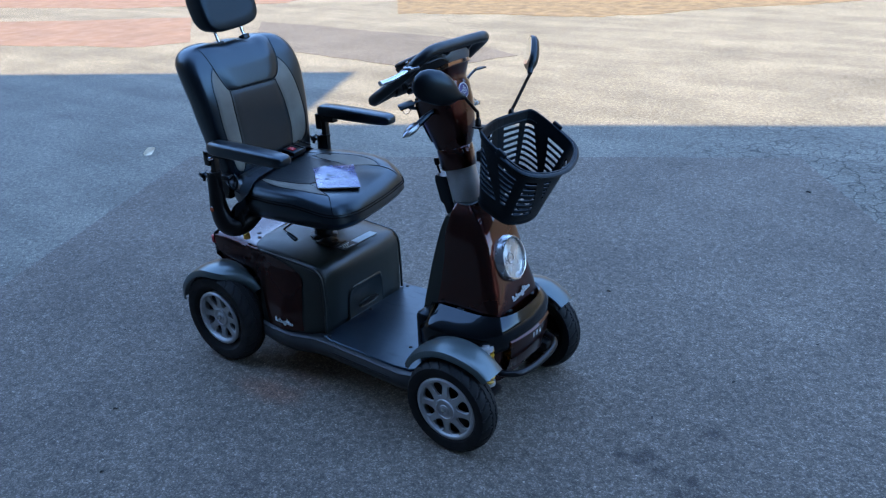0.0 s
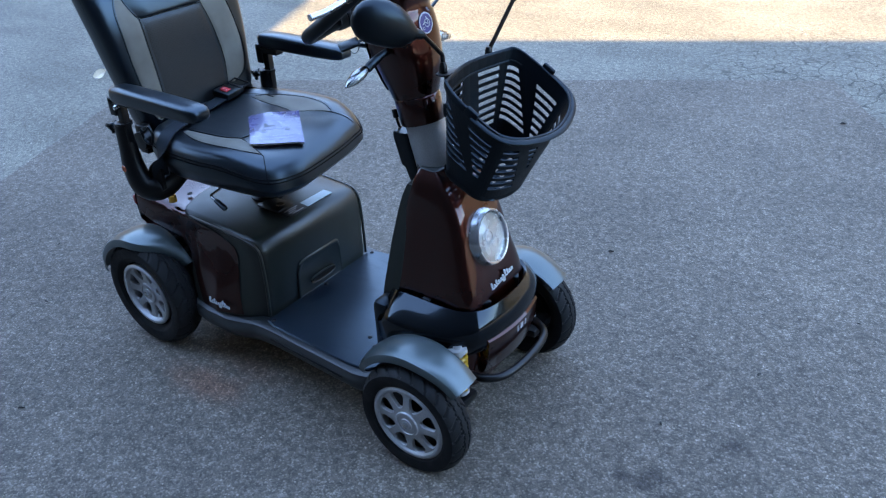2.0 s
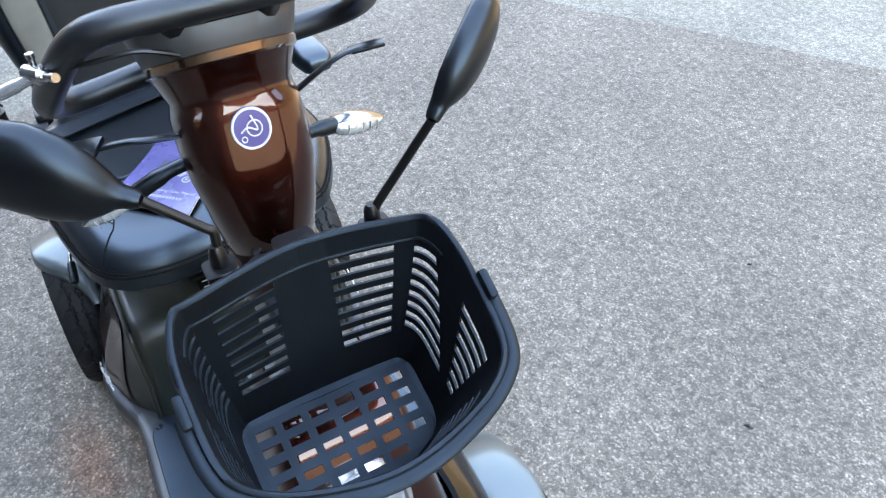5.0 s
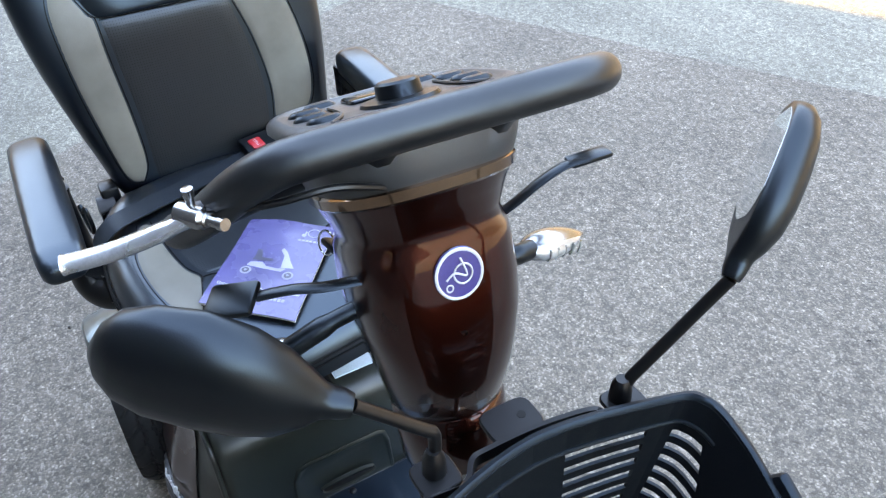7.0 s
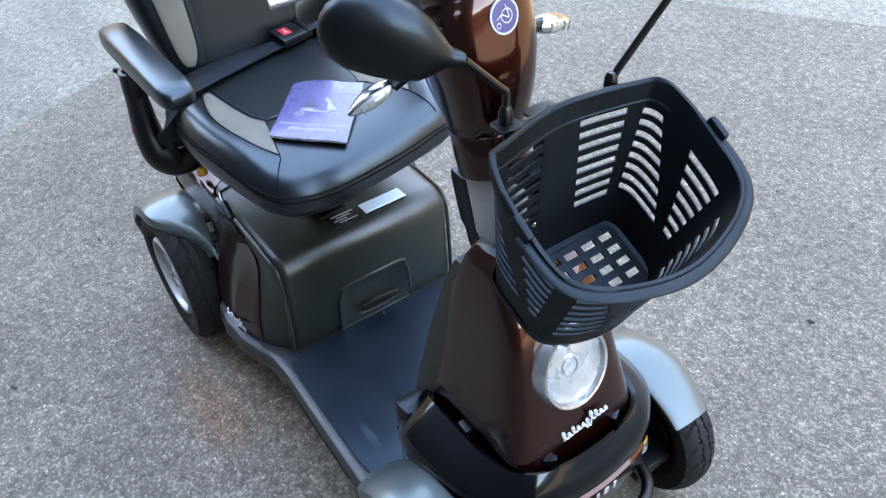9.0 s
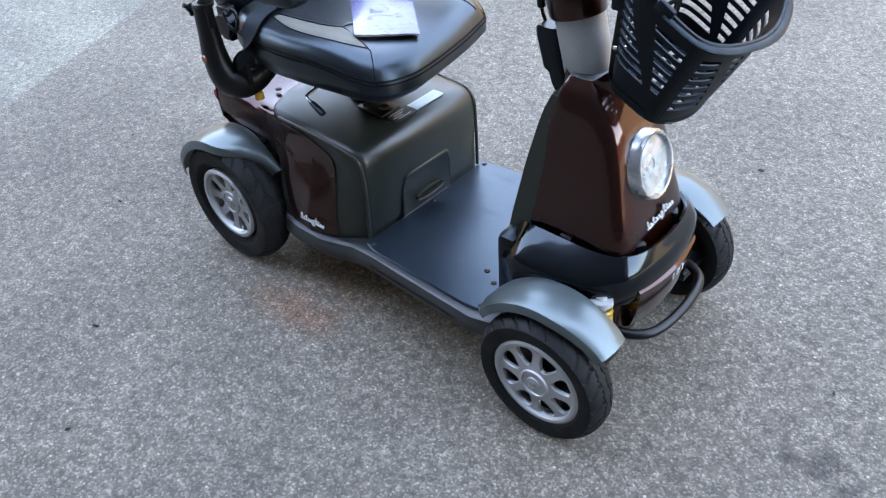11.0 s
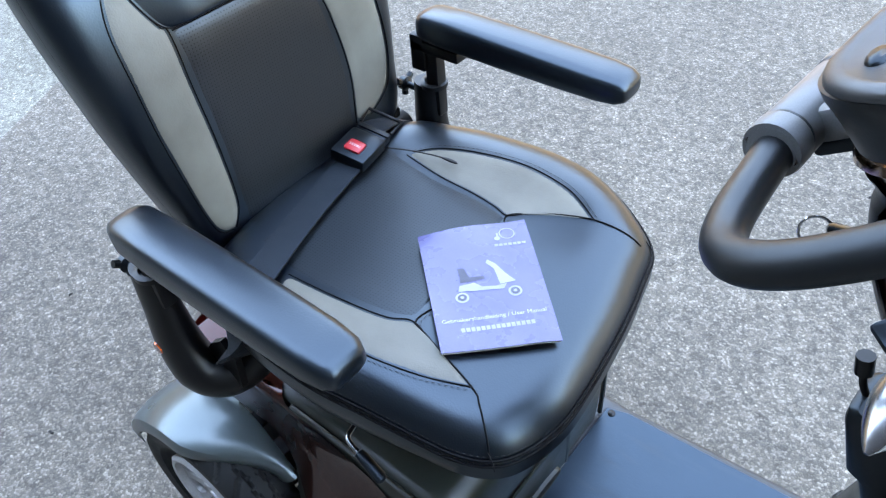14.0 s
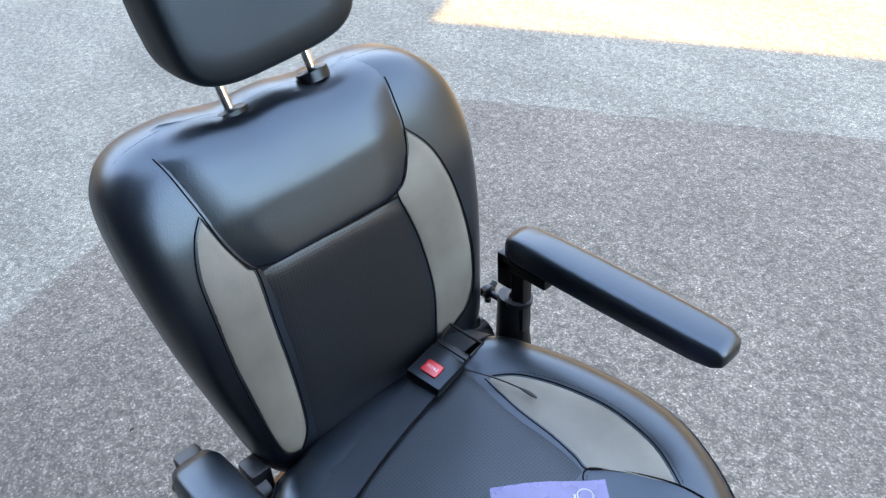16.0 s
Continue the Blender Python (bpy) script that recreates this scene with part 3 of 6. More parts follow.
mat = part("floor_mat", floor_mat(), M_MAT, scooter, "black rubber floor mat with scuffs")
for x, y in ((0.478, -0.232), (0.475, 0.003), (0.475, 0.232), (0.78, -0.140), (0.82, -0.165), (0.845, -0.245), (0.845, 0.245), (0.78, 0.140)):
    part("screw", lathe([(0.0001, 0.0045), (0.004, 0.004), (0.0068, 0.0022), (0.0075, 0.0)], 14, "z", (x, y, 0.1992)), M_STEEL, mat)


# battery cover and rear body
def side_y(x, z):
    """Half width of the rear body at a height."""
    base = along([(-0.10, 0.245), (0.0, 0.250), (0.14, 0.266), (0.20, 0.284), (0.30, 0.290), (0.37, 0.268), (0.42, 0.240), (0.47, 0.226)], x)
    top = 0.214 + 0.024 * smooth(0.16, -0.06, x)
    return top + (base - top) * smooth(0.47, 0.22, z)


def cover():
    """The battery cover: front face, rounded brow, top, and flared sides."""
    prof = [Vector((a, 0, b)) for a, b in ((0.452, 0.190), (0.458, 0.26), (0.462, 0.34), (0.461, 0.395), (0.452, 0.428), (0.430, 0.446), (0.39, 0.452), (0.30, 0.458), (0.20, 0.464), (0.12, 0.467), (0.075, 0.467), (0.060, 0.462), (0.052, 0.446))]
    prof = spline(prof, 5)
    bm = bmesh.new()
    rows = []
    for f in (-1.0, -0.985, -0.96, -0.9, -0.6, -0.3, 0.0, 0.3, 0.6, 0.9, 0.96, 0.985, 1.0):
        row = []
        for q in prof:
            w = 0.219 if q.z > 0.3 else 0.219 + 0.008 * smooth(0.3, 0.19, q.z)
            drop = 0.022 * smooth(0.93, 1.0, abs(f)) ** 2
            inward = Vector((q.x - 0.2, 0, q.z - 0.25)).normalized() * drop
            crown = Vector((0.006, 0, 0.008)) * (1 - f * f)
            rear = Vector((0.062 * f ** 4 * smooth(0.22, 0.06, q.x), 0, 0)) if q.z > 0.4 else Vector()
            row.append(Vector((q.x, f * w, q.z)) - inward + rear + crown * (1 if q.z > 0.2 else 0.3))
        rows.append(row)
    skin(bm, rows, False)
    for side in (-1, 1):
        strip = []
        for q in prof:
            drop = Vector((q.x - 0.2, 0, q.z - 0.25)).normalized() * 0.022
            w = 0.219 if q.z > 0.3 else 0.219 + 0.008 * smooth(0.3, 0.19, q.z)
            a = Vector((q.x, side * w, q.z)) - drop + (Vector((0.062 * smooth(0.22, 0.06, q.x), 0, 0)) if q.z > 0.4 else Vector())
            ring = [a]
            for k in range(1, 9):
                t = k / 8
                b = a.lerp(Vector((0.20, 0, 0.20 if q.z < 0.3 else 0.20)), t)
                z = max(0.19, b.z)
                ring.append(Vector((b.x, side * max(side_y(b.x, z), w), z)))
            strip.append(ring)
        skin(bm, strip, False)
    return bm


box = part("battery_cover", cover(), M_OLIVE, scooter, "dark olive plastic battery cover", sharp=55)


def brow(side):
    pts = spline([(0.455, side * 0.2225, 0.20), (0.458, side * 0.2195, 0.30), (0.455, side * 0.2185, 0.40), (0.440, side * 0.2185, 0.432), (0.40, side * 0.2185, 0.444), (0.28, side * 0.2185, 0.452), (0.15, side * 0.2185, 0.458)], 6)
    return tube(pts, 0.0048, 8)


for side in (-1, 1):
    part("edge_bead", brow(side), M_OLIVE, box)


def plate_on_front():
    """A raised panel on the cover's front, with a grip slot."""
    shape = [(-0.102, 0.195), (-0.098, 0.29), (-0.088, 0.318), (-0.07, 0.326), (0.07, 0.326), (0.084, 0.318), (0.092, 0.29), (0.098, 0.195)]
    face = lambda y, z, d: Vector((0.456 + 0.008 * smooth(0.19, 0.36, z) + 0.006 * (1 - (y / 0.22) ** 2) + d, y, z))  # noqa: E731
    bm = bmesh.new()
    rings = [[face(y * 1.03, z + (0.004 if z > 0.3 else 0), 0.0) for y, z in shape], [face(y, z, 0.003) for y, z in shape], [face(y * 0.955, 0.26 + (z - 0.26) * 0.94, 0.003) for y, z in shape], [face(y * 0.935, 0.26 + (z - 0.26) * 0.92, 0.0015) for y, z in shape]]
    skin(bm, rings, True, (False, True))
    return bm


part("front_plate", plate_on_front(), M_OLIVE, box)
slot = bmesh.new()
pts = [(0.052 * math.cos(a), 0.240 + 0.010 * math.copysign(abs(math.sin(a)) ** 0.7, math.sin(a))) for a in (2 * math.pi * k / 28 for k in range(28))]
skin(slot, [[Vector((0.4755 - 0.001, y, z)) for y, z in pts], [Vector((0.4765, y * 1.05, 0.242 + (z - 0.242) * 1.25)) for y, z in pts], [Vector((0.470, y * 1.08, 0.242 + (z - 0.242) * 1.4)) for y, z in pts]], True, (True, False))
slot = part("grip_slot", slot, M_OLIVE, box)
# Dark solid patch that imitates the shade inside the grip slot.
gap = bmesh.new()
skin(gap, [[Vector((0.4768, y * 0.96, 0.242 + (z - 0.242) * 0.75)) for y, z in pts], [Vector((0.4740, y * 0.98, 0.242 + (z - 0.242) * 0.80)) for y, z in pts]], True, (True, True))
part("dark_slot_fill", gap, M_RUBBER, slot)


def shoulder(x):
    """How far the top of the rear body rises towards the tail."""
    return 0.004 + 0.022 * smooth(0.21, -0.07, x)


def rear_body():
    """Maroon shroud behind and beside the cover: two flanks with a wheel arch, a rounded shoulder, a top and a tail."""
    bm = bmesh.new()
    for side in (-1, 1):
        rows = []
        for k in range(19):
            z = 0.205 + 0.245 * k / 18
            front = along([(0.20, 0.384), (0.312, 0.378), (0.390, 0.366), (0.410, 0.350), (0.426, 0.312), (0.438, 0.262), (0.450, 0.186)], z)
            d = 0.235 ** 2 - (z - 0.170) ** 2
            back = math.sqrt(d) if d > 0 else -0.07
            if z > 0.385:
                back = -0.075 + (math.sqrt(max(d, 0)) + 0.075) * smooth(0.405, 0.385, z)
            row = []
            for j in range(25):
                x = back + (front - back) * j / 24
                lift = shoulder(x) * smooth(0.36, 0.45, z)
                row.append(Vector((x, side * (max(side_y(x, z), 0.2205) + 0.0035), z + lift)))
            rows.append(row)
        edge = rows[-1]
        for inset, up in ((0.003, 0.007), (0.010, 0.0125), (0.022, 0.015), (0.035, 0.0155), (0.06, 0.016), (0.11, 0.0165), (0.17, 0.017), (0.245, 0.017)):
            row = []
            for q in edge:
                y = max(0.0, abs(q.y) - inset)
                lip = along([(0.0, 0.060), (0.05, 0.065), (0.13, 0.083), (0.186, 0.103), (0.212, 0.124), (0.235, 0.165), (0.25, 0.186)], y)
                row.append(Vector((edge[0].x + (q.x - edge[0].x) * (lip - edge[0].x) / (edge[-1].x - edge[0].x), side * y, q.z + up)))
            rows.append(row)
        skin(bm, rows, False)
    # tail
    rows = []
    for y in (-0.241, -0.228, -0.18, -0.1, 0.0, 0.1, 0.18, 0.228, 0.241):
        bow = 0.07 * (1 - (y / 0.241) ** 2)
        rows.append([Vector((-0.070 - bow * 0.7, y, 0.497)), Vector((-0.082 - bow, y, 0.486)), Vector((-0.086 - bow, y, 0.45)), Vector((-0.080 - bow, y, 0.40)), Vector((-0.05 - bow, y, 0.385)), Vector((0.0, y * 0.9, 0.38))])
    skin(bm, rows, False)
    return bm


body = part("rear_body", rear_body(), M_MAROON, scooter, "glossy maroon metallic rear body", sharp=50)
part("inner_arch", join(block((-0.10, -0.205, 0.17), (0.18, 0.205, 0.40), 0.02), block((0.10, -0.24, 0.15), (0.42, 0.24, 0.21), 0.02)), M_PLASTIC, scooter)
for side in (-1, 1):
    part("tail_lamp", block((-0.112, side * 0.196 - 0.040, 0.438), (-0.080, side * 0.196 + 0.040, 0.474), 0.009), M_RED, body)
    part("plug", lathe([(0.0001, 0.002), (0.0078, 0.002), (0.0086, 0.0)], 16, "z", (0.067, side * 0.142, 0.4815)), M_RUBBER, body)


def script_mark(at, right, up, width, material, parent):
    """A brand mark drawn as joined loops and strokes, with no letters."""
    at, right, up = Vector(at), Vector(right).normalized(), Vector(up).normalized()
    tall = [0.20, 0.09, 0.17, 0.09, 0.08, 0.11, 0.21, 0.15, 0.08, 0.07]
    pts = []
    for k, h in enumerate(tall):
        for j in range(10):
            a = 2 * math.pi * j / 10 - 1.2
            f = (k + j / 10) / len(tall)
            pts.append(at + width * ((f - 0.5) + 0.042 * math.cos(a)) * right + width * (h * 0.5 * (1 + math.sin(a)) - (0.09 if k in (5,) else 0.0) * (math.sin(a) < 0) + 0.03 * f - 0.06) * up)
    bm = tube(pts, width * 0.0215, 6)
    mark = part("brand_mark", bm, material, parent, "white loops of a brand mark")
    shade = tube([q - right * width * 0.006 - up * width * 0.010 for q in pts], width * 0.013, 5)
    part("mark_outline", shade, M_STEEL, mark)
    return mark


script_mark((0.318, -0.2955, 0.238), (1, 0.12, -0.12), (0, 0.25, 1), 0.082, M_WHITE, body)
script_mark((0.318, 0.2955, 0.238), (-1, 0.12, 0.12), (0, -0.25, 1), 0.082, M_WHITE, body)
# label and plates on the cover's top
lab = block((0.388, 0.022, 0.4575), (0.424, 0.130, 0.4605), 0.0005, 1)
part("information_label", lab, M_LABEL, box, "pale blue information label", pose(0, 0, 0), flat=True)
lab = block((0.386, -0.062, 0.458), (0.430, 0.014, 0.461), 0.0005, 1)
rating = part("rating_plate", lab, M_STEEL, box, "black rating plate", flat=True)
bars = bmesh.new()
for k in range(4):
    join(bars, block((0.392 + 0.009 * k, -0.052 + 0.01 * (k % 2), 0.461), (0.395 + 0.009 * k, 0.004 - 0.012 * (k % 3), 0.4615), 0))
part("print_bars", bars, M_WHITE, rating, "unreadable white print", flat=True)

# seat post
post = part("seat_post", join(lathe([(0.034, 0.45), (0.034, 0.60), (0.026, 0.602), (0.026, 0.64)], 24, "z", (0.27, 0, 0)), lathe([(0.052, 0.452), (0.052, 0.474), (0.036, 0.48)], 28, "z", (0.27, 0, 0))), M_STEEL, scooter, "black steel seat post")
part("latch_plate", join(block((0.30, -0.075, 0.468), (0.394, -0.008, 0.475), 0.003), lathe([(0.008, 0.477), (0.013, 0.4785), (0.014, 0.470)], 18, "z", (0.368, -0.040, 0))), M_STEEL, post)
part("seat_frame", join(block((0.10, -0.16, 0.595), (0.48, -0.12, 0.625), 0.004), join(block((0.10, 0.12, 0.595), (0.48, 0.16, 0.625), 0.004), block((0.20, -0.17, 0.585), (0.34, 0.17, 0.60), 0.004))), M_STEEL, post)

release = part("release_lever", tube(spline([(0.300, -0.150, 0.598), (0.325, -0.200, 0.598), (0.336, -0.245, 0.597), (0.340, -0.258, 0.596), (0.352, -0.263, 0.593), (0.372, -0.265, 0.588)], 5), 0.0040, 10), M_LEVER, post, "bent steel release lever with a black knob")
part("knob", tube([(0.362, -0.2640, 0.591), (0.364, -0.2642, 0.590), (0.372, -0.265, 0.588), (0.402, -0.269, 0.578), (0.408, -0.270, 0.576), (0.410, -0.270, 0.5755)], [0.004, 0.0070, 0.0082, 0.0088, 0.0074, 0.003], 14, flat=0.75), M_PLASTIC, release, "black plastic knob")

# ---- seat ----
SEAT_Y = -0.012
RIGHT = [(0.045, 0.195), (0.075, 0.226), (0.12, 0.243), (0.20, 0.259), (0.30, 0.262), (0.38, 0.253), (0.45, 0.240), (0.51, 0.223), (0.548, 0.196), (0.568, 0.155), (0.577, 0.10), (0.573, 0.04)]
LEFT = [(0.045, 0.195), (0.075, 0.230), (0.12, 0.252), (0.20, 0.276), (0.30, 0.288), (0.38, 0.281), (0.45, 0.257), (0.50, 0.229), (0.526, 0.203), (0.540, 0.15), (0.552, 0.10), (0.561, 0.05)]
OUT = [Vector((x, -w, 0)) for x, w in RIGHT] + [Vector((0.568, 0, 0))] + [Vector((x, w, 0)) for x, w in reversed(LEFT)]
OUT = spline(OUT, 4)
OUT += [OUT[-1].lerp(OUT[0], k / 10) - Vector((0.035 * math.sin(math.pi * k / 10), 0, 0)) for k in range(1, 10)]
MID = Vector((0.31, 0, 0))
PROFILE = [(0.0, 0.668), (0.004, 0.695), (0.014, 0.716), (0.032, 0.730), (0.060, 0.736), (0.10, 0.7345), (0.16, 0.7310), (0.28, 0.7295)]


def seat_fall(x):
    return 0.034 * smooth(0.37, 0.60, x) - 0.006 * smooth(0.14, 0.05, x)


OUT_ANGLE = sorted((math.atan2(q.y, q.x - MID.x), (q - MID).length) for q in OUT)
OUT_ANGLE = [(OUT_ANGLE[-1][0] - 2 * math.pi, OUT_ANGLE[-1][1])] + OUT_ANGLE + [(OUT_ANGLE[0][0] + 2 * math.pi, OUT_ANGLE[0][1])]


def seat_z(x, y):
    d = Vector((x - MID.x, y, 0))
    a = math.atan2(d.y, d.x)
    full = along(OUT_ANGLE, a)
    return eased(PROFILE, max(0.0, full - d.length)) - seat_fall(x)


def cushion():
    bm = bmesh.new()
    rings = []
    for inset, z in [(0.16, 0.602), (0.060, 0.604), (0.036, 0.612), (0.016, 0.630), (0.005, 0.650)] + [(k, eased(PROFILE, k)) for k in (0.0, 0.002, 0.004, 0.008, 0.014, 0.022, 0.032, 0.045, 0.06, 0.08, 0.10, 0.13, 0.16)]:
        ring = []
        for q in OUT:
            d = q - MID
            p = MID + d * max(0.02, 1 - inset / d.length)
            low = 0.030 * smooth(0.30, 0.10, p.x) if z < 0.65 else 0.0
            ring.append(Vector((p.x, p.y, z - seat_fall(p.x) * (1 if z > 0.65 else 0.3) - low * 0.3)))
        rings.append(ring)
    rings.append([MID + (q - MID) * 0.3 + Vector((0, 0, 0.7295)) for q in OUT])
    skin(bm, rings, True, (True, True))
    return bm


def quilt(edge_a, edge_b, height, swell, across=9, n=6, fade=0.016, open_end=False):
    """A leather panel between two curves, laid on a surface, domed and tucked in at its rim."""
    a, b = spline(edge_a, n), spline(edge_b, n)
    count = max(len(a), len(b))
    pick = lambda line, f: line[min(len(line) - 1, int(f * (len(line) - 1)))].lerp(line[min(len(line) - 1, int(f * (len(line) - 1)) + 1)], f * (len(line) - 1) % 1)  # noqa: E731
    rows = []
    for k in range(count):
        f = k / (count - 1)
        p, q = pick(a, f), pick(b, f)
        row = []
        for j in range(across + 1):
            g = j / across
            rim_d = min(g, 1 - g) * (p - q).length
            end_d = (f if open_end else min(f, 1 - f)) * 0.3
            h = swell * math.sin(math.pi / 2 * min(1.0, min(rim_d, end_d) / fade)) - 0.0012
            s = p.lerp(q, g)
            row.append(height(s.x, s.y, h))
        rows.append(row)
    bm = bmesh.new()
    skin(bm, rows, False)
    return bm


def on_seat(x, y, h=0.0):
    return Vector((x, y + SEAT_Y, seat_z(x, y) + h))


seat = part("seat_cushion", cushion(), M_BLACK, scooter, "black leather seat cushion with grey side panels", Matrix.Translation((0, SEAT_Y, 0)), sharp=60)
SEAT_PANELS = {
    -1: ([(0.181, -0.165), (0.271, -0.156), (0.335, -0.145), (0.365, -0.13), (0.394, -0.137)],
         [(0.183, -0.187), (0.269, -0.209), (0.357, -0.205), (0.426, -0.188), (0.481, -0.159)]),
    1: ([(0.138, 0.124), (0.214, 0.114), (0.276, 0.111), (0.320, 0.105), (0.344, 0.099), (0.362, 0.114)],
        [(0.142, 0.136), (0.170, 0.165), (0.230, 0.190), (0.309, 0.203), (0.390, 0.191), (0.449, 0.163)])}
for s in (-1, 1):
    inner, outer = SEAT_PANELS[s]
    part("grey_panel", quilt([Vector((*q, 0)) for q in inner], [Vector((*q, 0)) for q in outer], on_seat, 0.0032), M_GREY, seat, "light grey leather panel")
    for line in (inner, outer):
        part("seam", tube([on_seat(q.x, q.y, 0.0006) for q in spline([(*q, 0) for q in line], 6)], 0.0009, 6), M_SEAM, seat)
centre_a = [Vector((*q, 0)) for q in [(0.1, -0.154), (0.181, -0.164), (0.271, -0.155), (0.335, -0.144), (0.365, -0.129)]]
centre_b = [Vector((*q, 0)) for q in [(0.1, 0.132), (0.138, 0.123), (0.214, 0.113), (0.276, 0.110), (0.32, 0.104), (0.344, 0.098)]]
part("perforated_panel", quilt(centre_a, centre_b, on_seat, 0.0022, 14), M_PORES, seat, "perforated black leather centre panel")
front_line = [(0.536, -0.2, 0), (0.501, -0.171, 0), (0.481, -0.159, 0), (0.394, -0.137, 0), (0.369, -0.122, 0), (0.385, -0.055, 0), (0.392, 0.0, 0), (0.38, 0.055, 0), (0.346, 0.092, 0), (0.362, 0.115, 0), (0.407, 0.143, 0), (0.451, 0.165, 0), (0.514, 0.18, 0)]
part("seam", tube([on_seat(q.x, q.y, 0.0008) for q in spline(front_line, 6)], 0.0011, 6), M_SEAM, seat)
for z, inset in ((0.700, 0.0035), (0.6915, 0.0012)):
    ring = [MID + (q - MID) * (1 - inset / (q - MID).length) + Vector((0, SEAT_Y, z - seat_fall(q.x))) for q in OUT]
    part("piping", tube(ring, 0.0018, 6, closed=True), M_SEAM, seat)
for s in (-1, 1):
    front_x = 0.536 if s < 0 else 0.516
    drop = [on_seat(front_x - 0.004, s * 0.199, 0.0)] + [Vector((front_x + 0.006 + 0.003 * k, s * (0.2035 - 0.0002 * k) + SEAT_Y, 0.676 - 0.016 * k)) for k in range(0, 2)]
    part("seam", tube(drop, 0.0009, 6), M_SEAM, seat)

def stitches(line, pitch=0.0075, long=0.0045, r=0.0005):
    """A row of short thread stitches along a line."""
    bm = bmesh.new()
    run, at = 0.0, 0.0
    for a, b in zip(line, line[1:]):
        d = (b - a).length
        while at < run + d - 1e-9 and d > 1e-6:
            f = (at - run) / d
            q, way = a.lerp(b, f), (b - a).normalized()
            tube([q - way * long / 2, q - way * long / 4 + Vector((0, 0, r * 0.6)), q + way * long / 4 + Vector((0, 0, r * 0.6)), q + way * long / 2], [r * 0.5, r, r, r * 0.5], 4, bm=bm)
            at += pitch
        run += d
    return bm


for z, inset in ((0.7055, 0.0055), (0.6958, 0.0022)):
    ring = [MID + (q - MID) * (1 - inset / (q - MID).length) + Vector((0, SEAT_Y, z - seat_fall(q.x))) for q in OUT]
    tagged(part("stitching", stitches(ring), M_THREAD, seat, "rows of fine grey stitches"), "rows of fine grey stitches", kind="stuff")
side_lines = [[on_seat(q.x, q.y + s * 0.006, 0.0012) for q in spline([(*q, 0) for q in SEAT_PANELS[s][1]], 6)] for s in (-1, 1)]
for line in side_lines + [[on_seat(q.x + 0.006, q.y, 0.0012) for q in spline(front_line[3:10], 6)]]:
    tagged(part("stitching", stitches(line), M_THREAD, seat, "rows of fine grey stitches"), "rows of fine grey stitches", kind="stuff")

# ---- backrest: w across, h up along the lean, d ahead of it ----
LEAN, SAG = radians(3.0), radians(4.7)
BACK = Matrix.Translation((0.046, 0.005, 0.753)) @ Matrix.Rotation(SAG, 4, "X") @ Matrix.Rotation(-LEAN, 4, "Y")


def back_bend(h):
    """The upper part of the back leans away."""
    t = max(0.0, h - 0.24)
    return -0.0415 * smooth(0.0, 0.24, t) - 0.22 * max(0.0, t - 0.12) ** 1.2


def back_place(w, h, d):
    return BACK @ Vector((d + back_bend(h), w, h))


def back_skin(w, h, d):
    """The leather dips round the two headrest posts."""
    dip = 0.006 * math.exp(-((abs(w) - 0.060) / 0.036) ** 2) + 0.007 * math.exp(-(w / 0.12) ** 2)
    slant = 0.085 * w * smooth(0.10, 0.30, h)
    return back_place(w, h - slant - dip * smooth(0.345, 0.45, h), d)


B_HALF = [(-0.078, 0.150), (-0.066, 0.182), (-0.03, 0.206), (0.04, 0.219), (0.12, 0.232), (0.20, 0.244), (0.27, 0.250), (0.33, 0.250), (0.37, 0.246), (0.400, 0.236), (0.425, 0.214), (0.440, 0.182), (0.448, 0.13), (0.451, 0.06)]
B_OUT = [Vector((0, -w, h)) for h, w in B_HALF] + [Vector((0, 0, 0.452))] + [Vector((0, w + 0.010 * smooth(0.26, 0.14, h) - 0.004 * smooth(0.33, 0.40, h), h)) for h, w in reversed(B_HALF)]
B_OUT = spline(B_OUT, 4)
B_OUT += [B_OUT[-1].lerp(B_OUT[0], k / 10) for k in range(1, 10)]
B_MID = Vector((0, 0, 0.20))
B_ANGLE = sorted((math.atan2(q.z - B_MID.z, q.y), (q - B_MID).length) for q in B_OUT)
B_PROFILE = [(0.0, -0.052), (0.003, -0.031), (0.012, -0.016), (0.028, -0.006), (0.055, -0.001), (0.09, 0.001), (0.13, 0.0), (0.3, 0.0)]


def back_d(w, h):
    a = math.atan2(h - B_MID.z, w)
    return eased(B_PROFILE, max(0.0, along(B_ANGLE, a) - math.hypot(w, h - B_MID.z)))


def on_back(w, h, d=0.0):
    return back_skin(w, h, back_d(w, h) + d)


def back_shell():
    bm = bmesh.new()
    rings = []
    for inset, d in [(0.15, -0.118), (0.035, -0.115), (0.010, -0.102), (0.001, -0.080)] + [(k, eased(B_PROFILE, k)) for k in (0.0, 0.0015, 0.003, 0.007, 0.012, 0.02, 0.028, 0.04, 0.055, 0.07, 0.09, 0.11, 0.13)]:
        rings.append([back_skin(p.y, p.z, d) for p in (B_MID + (q - B_MID) * max(0.02, 1 - inset / (q - B_MID).length) for q in B_OUT)])
    rings.append([back_place((q.y) * 0.25, B_MID.z + (q.z - B_MID.z) * 0.25, 0.0) for q in B_OUT])
    skin(bm, rings, True, (True, True))
    return bm


